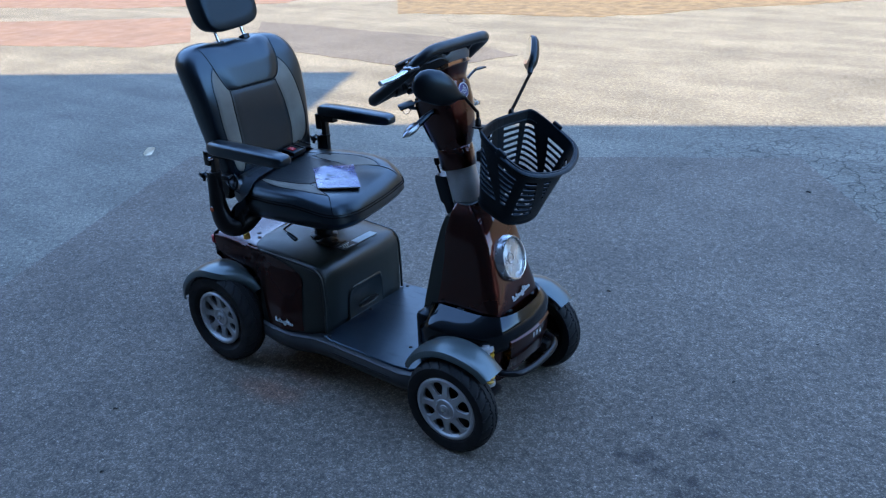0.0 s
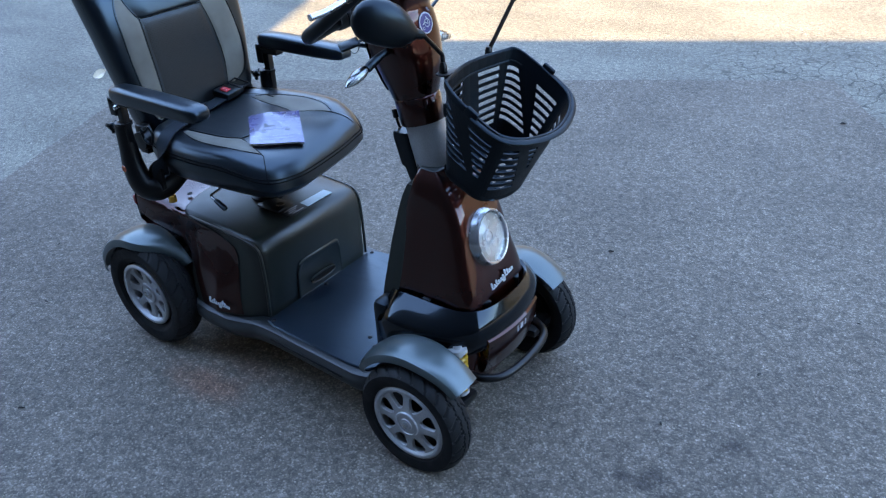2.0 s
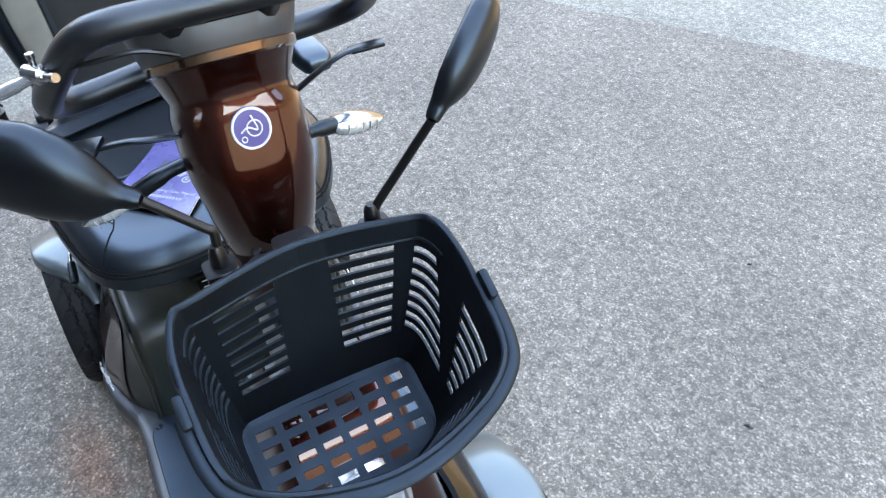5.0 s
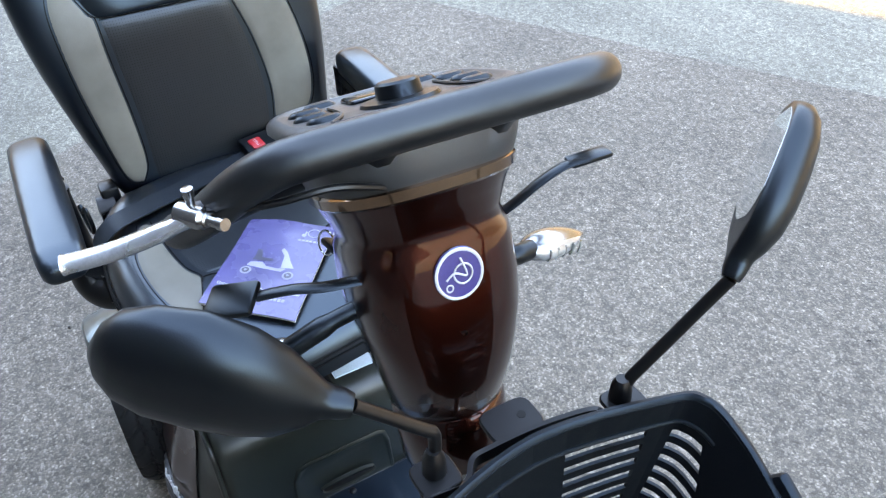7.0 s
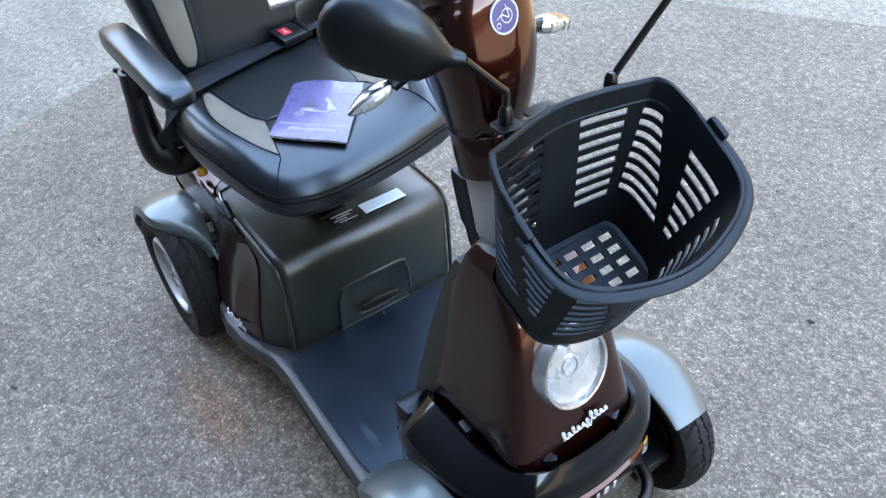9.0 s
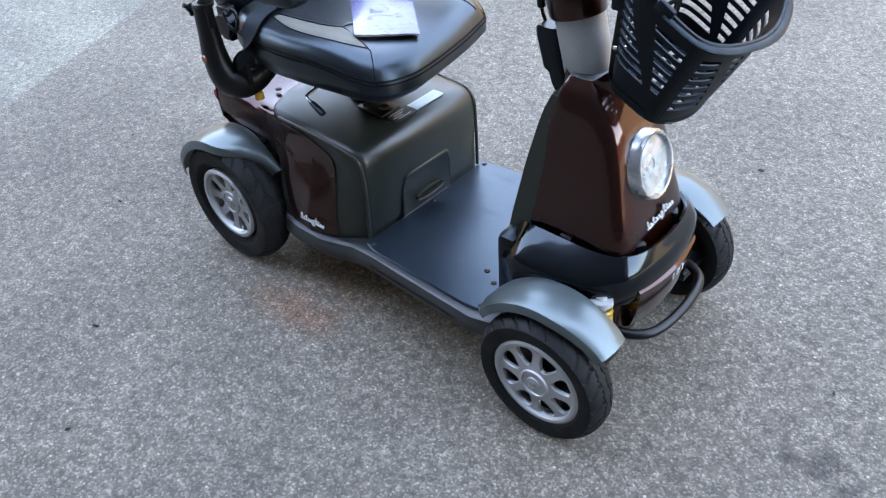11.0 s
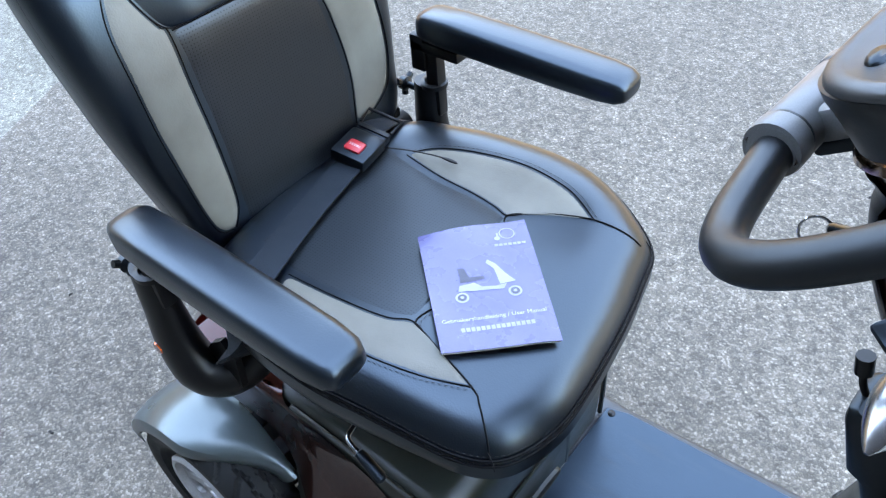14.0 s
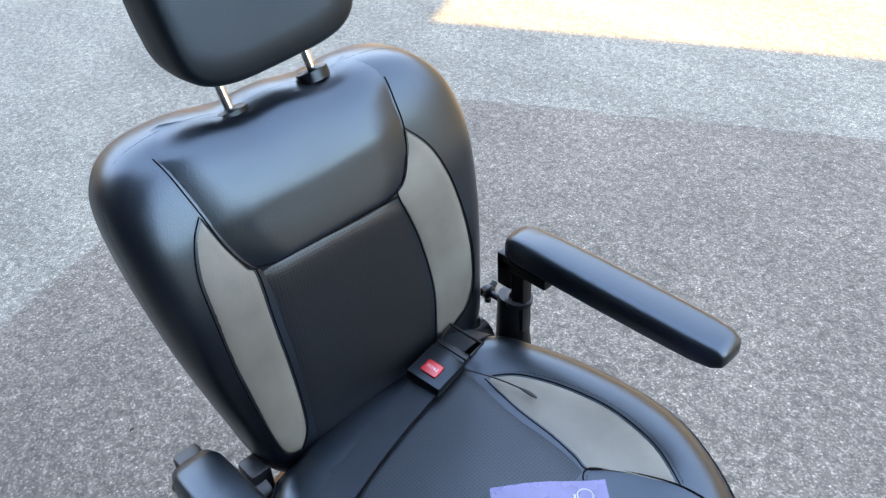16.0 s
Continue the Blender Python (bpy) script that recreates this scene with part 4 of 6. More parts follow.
backrest = part("backrest", back_shell(), M_BLACK, scooter, "black leather backrest with grey side panels", sharp=60)
BACK_PANELS = {
    -1: ([(-0.163, 0.364), (-0.153, 0.323), (-0.138, 0.287), (-0.131, 0.279), (-0.134, 0.214), (-0.135, 0.115), (-0.142, 0.030), (-0.160, -0.007)],
         [(-0.164, 0.366), (-0.183, 0.341), (-0.198, 0.293), (-0.202, 0.205), (-0.199, 0.128), (-0.188, 0.012), (-0.164, -0.008)]),
    1: ([(0.127, 0.360), (0.121, 0.334), (0.110, 0.313), (0.098, 0.294), (0.086, 0.281), (0.104, 0.192), (0.111, 0.088), (0.096, 0.004)],
        [(0.128, 0.361), (0.162, 0.315), (0.188, 0.218), (0.199, 0.103), (0.180, 0.028), (0.128, 0.000)])}
PAD_EDGE = {
    -1: [(-0.108, 0.279), (-0.134, 0.286), (-0.152, 0.322), (-0.162, 0.375), (-0.169, 0.415), (-0.173, 0.432), (-0.162, 0.442), (-0.140, 0.449)],
    1: [(0.066, 0.280), (0.096, 0.291), (0.114, 0.316), (0.127, 0.356), (0.131, 0.394), (0.135, 0.425), (0.130, 0.440), (0.115, 0.4495)]}
flat = lambda line: [Vector((*q, 0)) for q in line]  # noqa: E731
for s in (-1, 1):
    inner, outer = BACK_PANELS[s]
    part("grey_panel", quilt(flat(inner), flat(outer), on_back, 0.003), M_GREY, backrest, "light grey leather panel")
    for line in (inner, outer, PAD_EDGE[s][:6]):
        part("seam", tube([on_back(q.x, q.y, 0.0006) for q in spline(flat(line), 6)], 0.0009, 6), M_SEAM, backrest)
part("perforated_panel", quilt(flat([(-0.128, 0.276), (-0.131, 0.214), (-0.132, 0.115), (-0.138, 0.030), (-0.142, -0.020)]), flat([(0.084, 0.277), (0.101, 0.192), (0.108, 0.088), (0.094, 0.004), (0.090, -0.020)]), on_back, 0.003, 14), M_PORES_UPRIGHT, backrest, "perforated black leather centre panel")
part("upper_pad", quilt(flat(PAD_EDGE[-1]), flat(PAD_EDGE[1]), on_back, 0.010, 28, 8, 0.05, True), M_BLACK, backrest, "raised black leather upper pad")
part("seam", tube([on_back(-0.126 + 0.0105 * k, 0.2785, 0.0008) for k in range(21)], 0.0011, 6), M_SEAM, backrest)
ring = [B_MID + (q - B_MID) * (1 - 0.002 / (q - B_MID).length) for q in B_OUT]
part("piping", tube([back_skin(q.y, q.z, -0.046) for q in ring], 0.0013, 6, closed=True), M_SEAM, backrest)

# headrest
head = new("headrest")
head.parent = scooter
bm = bmesh.new()
rings = []
for d, grow in ((-0.088, 0.70), (-0.084, 0.90), (-0.070, 0.985), (-0.045, 1.0), (-0.020, 0.985), (-0.006, 0.93), (0.0, 0.84), (-0.001, 0.5)):
    ring = []
    for k in range(48):
        t = 2 * math.pi * k / 48
        c, s = math.cos(t), math.sin(t)
        w = 0.126 * math.copysign(abs(c) ** 0.5, c)
        h = 0.083 * math.copysign(abs(s) ** 0.5, s)
        ring.append(back_place(0.012 + w * (1 - (1 - grow) * 0.5) * (1 - 0.07 * (s < 0) * abs(s)), 0.560 + h * grow, d + 0.004 + 0.06 * (w * w)))
    rings.append(ring)
skin(bm, rings, True, (True, True))
part("head_cushion", bm, M_VINYL, head, "black leather headrest cushion", sharp=60)
for s in (-1, 1):
    part("head_post", tube([back_place(s * 0.060, 0.42, -0.042), back_place(s * 0.060, 0.51, -0.042)], 0.0058, 12), M_CHROME, head, "steel headrest post")
    part("post_collar", tube([back_place(s * 0.060, 0.430, -0.042), back_place(s * 0.060, 0.443, -0.042), back_place(s * 0.060, 0.4455, -0.042)], [0.022, 0.022, 0.017], 18, flat=0.75, up=(1, 0, 0)), M_PLASTIC, head)
for s in (-1, 1):
    part("recliner", join(block((0.000, s * 0.205 - 0.016 + SEAT_Y, 0.645), (0.040, s * 0.205 + 0.016 + SEAT_Y, 0.735), 0.006), lathe([(0.0001, s * 0.022), (0.028, s * 0.02), (0.03, s * -0.01), (0.0001, s * -0.01)], 20, "y", (0.03, s * 0.212 + SEAT_Y, 0.69))), M_STEEL, scooter)


# ---- armrests ----
def armrest(side, yc, m, px=0.0):
    arm = new("armrest")
    arm.parent = scooter
    arm.matrix_basis = m
    rings = []
    for x, w, lo, hi in ((0.084, 0.020, 0.862, 0.886), (0.089, 0.026, 0.853, 0.894), (0.105, 0.031, 0.850, 0.899), (0.16, 0.033, 0.850, 0.901), (0.25, 0.0335, 0.850, 0.901), (0.34, 0.0335, 0.851, 0.900), (0.41, 0.033, 0.853, 0.898), (0.438, 0.030, 0.856, 0.895), (0.450, 0.024, 0.861, 0.889), (0.453, 0.016, 0.867, 0.882)):
        ring = []
        for k in range(24):
            t = 2 * math.pi * k / 24
            c, s = math.cos(t), math.sin(t)
            ring.append(Vector((x, yc + w * math.copysign(abs(c) ** 0.55, c), (lo + hi) / 2 + (hi - lo) / 2 * math.copysign(abs(s) ** 0.6, s))))
        rings.append(ring)
    bm = bmesh.new()
    skin(bm, rings, True, (True, True))
    part("arm_pad", bm, M_BLACK, arm, "black leather arm pad", sharp=60)
    y = yc - side * 0.012
    POST = pose(px, 0, 0)
    part("arm_bracket", join(block((0.035, y - 0.016, 0.835), (0.13, y + 0.016, 0.853), 0.003), block((0.034, y - 0.016, 0.80), (0.062, y + 0.016, 0.862 if side > 0 else 0.850), 0.003)), M_STEEL, arm, "", POST)
    part("arm_stem", block((0.058, y - 0.011, 0.72), (0.084, y + 0.011, 0.845), 0.004), M_STEEL, arm, "", POST)
    pts = spline([(0.053, y, 0.775), (0.054, y, 0.70), (0.058, y, 0.635), (0.076, y - side * 0.004, 0.585), (0.098, y - side * 0.020, 0.566), (0.118, y - side * 0.050, 0.568), (0.130, y - side * 0.085, 0.588), (0.134, y - side * 0.115, 0.606)], 5)
    part("arm_post", tube(pts, [along([(0, 0.0255), (5, 0.0305), (10, 0.038), (15, 0.0435), (22, 0.042), (35, 0.031)], k) for k in range(len(pts))], 20, flat=0.80, up=(0, 1, 0)), M_STEEL, arm, "black steel arm post", POST)
    web = bmesh.new()
    shape = [(0.072, 0.575), (0.125, 0.552), (0.150, 0.575), (0.158, 0.640), (0.135, 0.665), (0.105, 0.640), (0.088, 0.615)]
    skin(web, [[Vector((x, y - side * d, z)) for x, z in shape] for d in (0.020, 0.030)], True, (True, True))
    part("arm_web", web, M_STEEL, arm, "", POST)
    part("arm_collar", lathe([(0.016, -0.004), (0.0225, -0.004), (0.023, 0.004), (0.016, 0.006)], 20, "z", (0.066, y, 0.775)), M_STEEL, arm, "", POST)
    if side < 0:
        part("cable_loop", tube(spline([(0.105, y + 0.030, 0.745), (0.128, y + 0.034, 0.762), (0.134, y + 0.036, 0.735), (0.118, y + 0.034, 0.708), (0.098, y + 0.030, 0.722), (0.096, y + 0.028, 0.752)], 6, closed=True), 0.0042, 8, closed=True), M_PLASTIC, arm, "black looped cable", POST)
    knob = lathe([(0.0001, -0.03), (0.012, -0.029), (0.013, -0.018), (0.006, -0.014), (0.006, 0.012)], 12, "x", (0.022, y, 0.752))
    for k in range(3):
        t = 2 * math.pi * k / 3 + 0.5
        join(knob, tube([(0.0, y, 0.752), (-0.002, y + 0.020 * math.cos(t), 0.752 + 0.020 * math.sin(t))], 0.006, 8))
    part("clamp_knob", knob, M_PLASTIC, arm, "black three-lobed clamp knob", POST)
    part("bolt", lathe([(0.0001, 0.010), (0.006, 0.009), (0.008, 0.004), (0.008, -0.004)], 12, "y", (0.075, y + side * 0.016, 0.83)) if side > 0 else lathe([(0.0001, -0.010), (0.006, -0.009), (0.008, -0.004), (0.008, 0.004)], 12, "y", (0.075, y + side * 0.016, 0.83)), M_CHROME, arm, "", POST)
    part("reflector", lathe([(0.0001, side * 0.006), (0.009, side * 0.0055), (0.011, side * 0.002), (0.012, side * -0.004)], 18, "y", (0.052, y + side * 0.0255, 0.640)), M_AMBER, arm, "round orange reflector", POST)


armrest(-1, -0.312, pose(0, 0, 0))
part("brass_fitting", lathe([(0.0001, 0.020), (0.008, 0.019), (0.010, 0.012), (0.006, 0.008), (0.012, 0.004), (0.013, -0.016)], 14, "z", (0.079, -0.214, 0.506)), M_BRASS, scooter, "small yellow-brown brass fitting")
armrest(1, 0.258, pose(-0.020, 0, 0.000), 0.040)

# ---- seat belt ----
belt = new("seat_belt")
belt.parent = scooter


def strap(points, wide, material, name, up=(0, 0, 1), thick=0.0022):
    pts = spline(points, 6)
    bm = bmesh.new()
    rings = []
    for k, q in enumerate(pts):
        way = (pts[min(k + 1, len(pts) - 1)] - pts[max(k - 1, 0)]).normalized()
        side = way.cross(Vector(up)).normalized()
        over = side.cross(way).normalized()
        rings.append([q + side * wide / 2 + over * thick / 2, q - side * wide / 2 + over * thick / 2, q - side * wide / 2 - over * thick / 2, q + side * wide / 2 - over * thick / 2])
    skin(bm, rings, True, (True, True))
    return part(name, bm, material, belt, "black webbing strap", sharp=30)


strap([on_seat(0.095, 0.052, 0.012), on_seat(0.108, -0.02, 0.010), on_seat(0.125, -0.09, 0.010), on_seat(0.150, -0.165, 0.011), on_seat(0.168, -0.225, 0.012), (0.172, -0.276, 0.705), (0.16, -0.282, 0.655), (0.13, -0.265, 0.61)], 0.046, M_BELT, "strap")
strap([on_seat(0.075, 0.105, 0.022), on_seat(0.066, 0.150, 0.016), (0.05, 0.19, 0.72), (0.04, 0.21, 0.67)], 0.046, M_BELT, "strap")
BUCKLE = Matrix.Translation(on_seat(0.090, 0.072, 0.020)) @ Matrix.Rotation(radians(100), 4, "Z") @ Matrix.Rotation(radians(10), 4, "X")
buckle = part("buckle", join(block((-0.036, -0.030, -0.012), (0.030, 0.030, 0.010), 0.005), block((0.026, -0.026, -0.010), (0.050, 0.026, 0.006), 0.003)), M_PLASTIC, belt, "black plastic buckle", BUCKLE)
part("release_button", block((-0.024, -0.014, 0.0085), (0.001, 0.014, 0.0140), 0.004), M_RED, buckle, "red release button", BUCKLE)
press = bpy.data.curves.new("press", "FONT")
press.body, press.size, press.align_x, press.align_y = "PRESS", 0.0075, "CENTER", "CENTER"
mark = new("press", press)
mark_mesh = bpy.data.meshes.new_from_object(mark)
bpy.data.objects.remove(mark)
bm = bmesh.new()
bm.from_mesh(mark_mesh)
part("print", bm, M_WHITE, buckle, "white word PRESS", BUCKLE @ pose(-0.0115, 0, 0.0142, 0, 0, 90), flat=True)
part("buckle_tongue", join(block((0.036, -0.028, 0.005), (0.046, 0.028, 0.009), 0.002), tube([(0.046, -0.027, 0.008), (0.075, -0.030, 0.012), (0.075, 0.030, 0.012), (0.046, 0.027, 0.008)], 0.0028, 8)), M_STEEL, belt, "", BUCKLE)
part("belt_tag", tube(spline([on_seat(0.105, 0.104, 0.010), on_seat(0.15, 0.124, 0.014), on_seat(0.196, 0.136, 0.015), on_seat(0.226, 0.139, 0.014)], 5), [0.0014] * 11 + [0.0026, 0.0034, 0.0032, 0.0026, 0.0012], 8, flat=0.7), M_STEEL, belt, "thin black cord tag")


# ---- front cowl ----
def cone_ring(z, grow=0.0, a0=0.0, a1=2 * math.pi, n=48, cut=None):
    back = along([(0.19, 0.846), (0.30, 0.854), (0.42, 0.864), (0.55, 0.880), (0.66, 0.901), (0.72, 0.925), (0.745, 0.940)], z)
    front = along([(0.19, 1.150), (0.40, 1.142), (0.45, 1.133), (0.50, 1.117), (0.55, 1.104), (0.59, 1.094), (0.63, 1.082), (0.66, 1.070), (0.69, 1.052), (0.71, 1.034), (0.725, 1.018), (0.745, 0.995)], z)
    half = along([(0.19, 0.170), (0.40, 0.140), (0.45, 0.130), (0.55, 0.112), (0.66, 0.094), (0.72, 0.080), (0.745, 0.064)], z)
    return oval((back + front) / 2, 0, z, (front - back) / 2 + grow, half + grow, 6.0, n, a0, a1)


LEVELS = [0.19, 0.26, 0.33, 0.40, 0.45, 0.50, 0.545, 0.59, 0.63, 0.66, 0.69, 0.71, 0.725, 0.737, 0.745]
split = radians(112)
bm = bmesh.new()
skin(bm, [cone_ring(z, 0.004, -split, split) for z in LEVELS], False)
cowl = part("front_cowl", bm, M_MAROON, scooter, "glossy maroon metallic front cowl", sharp=60)
bm = bmesh.new()
skin(bm, [cone_ring(z, 0.0) for z in LEVELS], True, (True, True))
part("leg_shield", bm, M_OLIVE, scooter, "dark olive plastic leg shield", sharp=60)
for s in (-1, 1):
    bm = bmesh.new()
    rows = []
    for k in range(17):
        z = 0.195 + 0.507 * k / 16
        x = along([(0.19, 0.846), (0.30, 0.854), (0.42, 0.864), (0.55, 0.880), (0.66, 0.901), (0.72, 0.925)], z)
        y = along([(0.19, 0.166), (0.40, 0.136), (0.55, 0.110), (0.66, 0.092), (0.72, 0.078)], z)
        t = 1.0 - 0.72 * smooth(0.30, 0.70, z)
        rows.append([Vector((x - 0.004, s * (y - 0.05), z)), Vector((x - 0.012 * t, s * (y - 0.03), z)), Vector((x - 0.016 * t, s * (y - 0.008), z)), Vector((x - 0.006 * t, s * (y + 0.009 * t), z)), Vector((x + 0.030, s * (y + 0.011 * t), z)), Vector((x + 0.046, s * (y + 0.0045), z)), Vector((x + 0.045, s * (y - 0.04), z))])
    skin(bm, rows, True, (True, True))
    part("leg_shield_rib", bm, M_OLIVE, cowl)
part("cowl_top", lathe([(0.052, 0.0), (0.062, 0.004), (0.068, 0.010), (0.070, -0.02)], 30, "z", (0.972, 0, 0.735)), M_MAROON, cowl)

# headlight on the leaning front of the cowl
LIGHT = Matrix.Translation((1.1045, -0.009, 0.567)) @ Matrix.Rotation(radians(-15.5), 4, "Y") @ Matrix.Diagonal((1, 1.08, 1.16, 1))
part("headlight_ring", lathe([(0.0535, -0.012), (0.0545, 0.013), (0.0565, 0.0215), (0.0605, 0.0225), (0.0640, 0.017), (0.0675, -0.008), (0.068, -0.02)], 48, "x"), M_RING, cowl, "satin silver headlight surround", LIGHT)
lamp = part("headlight", lathe([(0.0001, 0.0065), (0.011, 0.0062), (0.0125, 0.0095), (0.0155, 0.0095), (0.018, 0.0062), (0.036, 0.0075), (0.048, 0.0095), (0.0555, 0.012)], 40, "x"), M_BOWL, cowl, "chrome reflector bowl behind clear lens", LIGHT)
glass = part("lens", lathe([(0.0001, 0.024), (0.02, 0.023), (0.038, 0.020), (0.056, 0.013), (0.056, 0.0115), (0.038, 0.0185), (0.02, 0.0215), (0.0001, 0.0225)], 40, "x"), M_LENS, lamp, "clear lens", LIGHT)
glass.visible_shadow = False
script_mark((1.1425, 0.004, 0.447), (0.06, 1, 0.20), (-0.18, -0.2, 1), 0.098, M_WHITE, cowl)

# ---- bumper round the cowl's foot ----
BUMP = [((0.888, 0.135, 0.405), (0.880, 0.205, 0.352)), ((0.93, 0.150, 0.417), (0.925, 0.222, 0.372)), ((1.00, 0.152, 0.418), (1.00, 0.222, 0.375)), ((1.07, 0.150, 0.416), (1.085, 0.210, 0.378)),
        ((1.125, 0.132, 0.413), (1.140, 0.172, 0.382)), ((1.155, 0.088, 0.410), (1.176, 0.115, 0.384)), ((1.165, 0.0, 0.409), (1.190, 0.0, 0.385))]


def bumper():
    inner = [Vector(a) for a, _ in BUMP] + [Vector((a[0], -a[1], a[2])) for a, _ in reversed(BUMP[:-1])]
    outer = [Vector(b) for _, b in BUMP] + [Vector((b[0], -b[1], b[2])) for _, b in reversed(BUMP[:-1])]
    inner, outer = spline(inner, 6), spline(outer, 6)
    rings = []
    for a, b in zip(inner, outer):
        out = (b - a)
        out.z = 0
        out.normalize()
        low = 0.298 + 0.028 * smooth(1.10, 1.0, b.x) * 0 - 0.03 * smooth(0.95, 0.89, b.x)
        rings.append([a + Vector((0, 0, -0.05)) - out * 0.004, a, a + out * 0.008 + Vector((0, 0, 0.004)), a.lerp(b, 0.5) + Vector((0, 0, 0.006)), b + Vector((0, 0, 0.003)) - out * 0.006, b - Vector((0, 0, 0.010)) + out * 0.002,
                      Vector((b.x, b.y, 0.345)) + out * 0.004, Vector((b.x, b.y, low + 0.01)) + out * 0.0, Vector((b.x, b.y, low)) - out * 0.010, Vector((a.x, a.y, low)) - out * 0.002])
    bm = bmesh.new()
    skin(bm, rings, True, (True, True))
    return bm


bump = part("front_bumper", bumper(), M_GLOSS, scooter, "glossy black moulded front bumper", sharp=46)
for s in (-1, 1):
    part("cheek", join(block((0.855, min(s * 0.12, s * 0.20), 0.20), (0.905, max(s * 0.12, s * 0.20), 0.39), 0.016), block((0.87, min(s * 0.10, s * 0.185), 0.19), (1.0, max(s * 0.10, s * 0.185), 0.33), 0.012)), M_PLASTIC, bump)
    for x, y, turn in ((1.10, 0.118, -30), (1.128, 0.070, -60), (0.99, 0.138, 5)):
        part("clip", block((-0.014, -0.006, -0.012), (0.014, 0.006, 0.010), 0.002), M_PLASTIC, bump, "", pose(x + 0.014, s * (y + 0.006), 0.408, 0, 0, s * turn))
rings = []
for k in range(17):
    y = -0.122 + 0.244 * k / 16
    bow = 0.018 * (1 - (y / 0.122) ** 2)
    rings.append([Vector((1.140, y, 0.305)), Vector((1.172 + bow, y, 0.338)), Vector((1.181 + bow, y, 0.330)), Vector((1.180 + bow, y, 0.318)), Vector((1.176 + bow, y, 0.270)), Vector((1.164 + bow, y, 0.228)), Vector((1.150, y, 0.218)), Vector((1.12, y, 0.22))])
bm = bmesh.new()
skin(bm, rings, True, (True, True))
apron = part("front_apron", bm, M_MAROON, scooter, "maroon lower front apron", sharp=50)
bm = bmesh.new()
for k, w in ((-1, 0.008), (0, 0.012), (1, 0.007)):
    join(bm, block((1.1955, 0.012 + k * 0.020 - w / 2, 0.303), (1.1985, 0.012 + k * 0.020 + w / 2, 0.320), 0.0005, 1))
part("print_bars", bm, M_ALLOY, apron, "small unreadable white print", flat=True)
part("bumper_bar", tube(spline([(1.06, -0.142, 0.232), (1.12, -0.150, 0.228), (1.176, -0.142, 0.226), (1.216, -0.100, 0.226), (1.229, 0.0, 0.226), (1.216, 0.100, 0.226), (1.176, 0.142, 0.226), (1.12, 0.150, 0.228), (1.06, 0.142, 0.232)], 6), 0.0115, 14), M_STEEL, scooter, "black tubular bumper bar")
for s in (-1, 1):
    sx, sy = (1.125, 0.186) if s < 0 else (1.100, 0.172)
    bar = []
    for k in range(73):
        a = 2 * math.pi * 7 * k / 72
        bar.append((sx + 0.012 * k / 72 + 0.021 * math.cos(a), s * (sy + 0.012 * k / 72) + 0.021 * math.sin(a), 0.320 - 0.100 * k / 72))
    shock = part("shock_absorber", tube([(sx - 0.002, s * (sy - 0.002), 0.34), (sx + 0.014, s * (sy + 0.014), 0.205)], 0.013, 12), M_ALLOY, scooter, "steel damper")
    part("spring", tube(bar, 0.0058, 8), M_YELLOW, shock, "yellow coil spring")
    part("spring_seat", lathe([(0.0001, 0.012), (0.024, 0.012), (0.026, 0.0), (0.0001, -0.002)], 20, "z", (sx - 0.001, s * (sy - 0.001), 0.322)), M_ALLOY, shock)
    part("spring_seat", lathe([(0.0001, 0.006), (0.025, 0.006), (0.025, -0.006), (0.0001, -0.006)], 20, "z", (sx + 0.013, s * (sy + 0.013), 0.213)), M_ALLOY, shock)
    part("steering_link", join(tube([(1.02, s * 0.10, 0.20), (1.06, s * 0.25, 0.175)], 0.012, 10), block((1.03, min(s * 0.15, s * 0.25), 0.16), (1.16, max(s * 0.15, s * 0.25), 0.185), 0.006)), M_STEEL, scooter)

# ---- steering column ----
column = part("steering_column", tube([(0.978, 0, 0.62), (0.912, 0, 0.868)], 0.0505, 36), M_TUBE, scooter, "satin grey steering column tube", STEER)


def neck(rows, a0=0.0, a1=2 * math.pi, grow=0.0, n=48):
    return [oval(c, -0.003, z, rx + grow, ry * 0.955 + grow, p, n, a0, a1, radians(t)) for z, c, rx, ry, p, t in rows]


NECK = [(0.846, 0.9175, 0.0555, 0.058, 2.0, 13), (0.850, 0.9165, 0.0575, 0.060, 2.0, 13), (0.885, 0.908, 0.0580, 0.0605, 2.0, 13), (0.908, 0.902, 0.0580, 0.0605, 2.0, 13),
        (0.911, 0.901, 0.0560, 0.0585, 2.0, 13), (0.914, 0.900, 0.0580, 0.0605, 2.1, 13), (0.934, 0.898, 0.0625, 0.0635, 2.3, 12), (0.96, 0.8938, 0.0693, 0.0690, 2.6, 12),
        (0.992, 0.8868, 0.0747, 0.0740, 2.9, 12), (1.02, 0.8795, 0.0765, 0.0795, 3.1, 13), (1.05, 0.8721, 0.0769, 0.0808, 3.2, 16), (1.076, 0.8658, 0.0762, 0.0795, 3.1, 20),
        (1.088, 0.8632, 0.0757, 0.0785, 2.9, 22), (1.094, 0.862, 0.0740, 0.0765, 2.6, 23), (1.103, 0.86, 0.0745, 0.0745, 2.6, 24), (1.12, 0.856, 0.082, 0.0815, 2.6, 26),
        (1.137, 0.852, 0.091, 0.0885, 2.6, 27)]
bm = bmesh.new()
skin(bm, neck(NECK), True, (True, True))
tiller = part("tiller_head", bm, M_MAROON, scooter, "glossy maroon metallic tiller head", STEER, sharp=50)
bm = bmesh.new()
skin(bm, neck(NECK[6:16], radians(134), radians(226), 0.004), False)
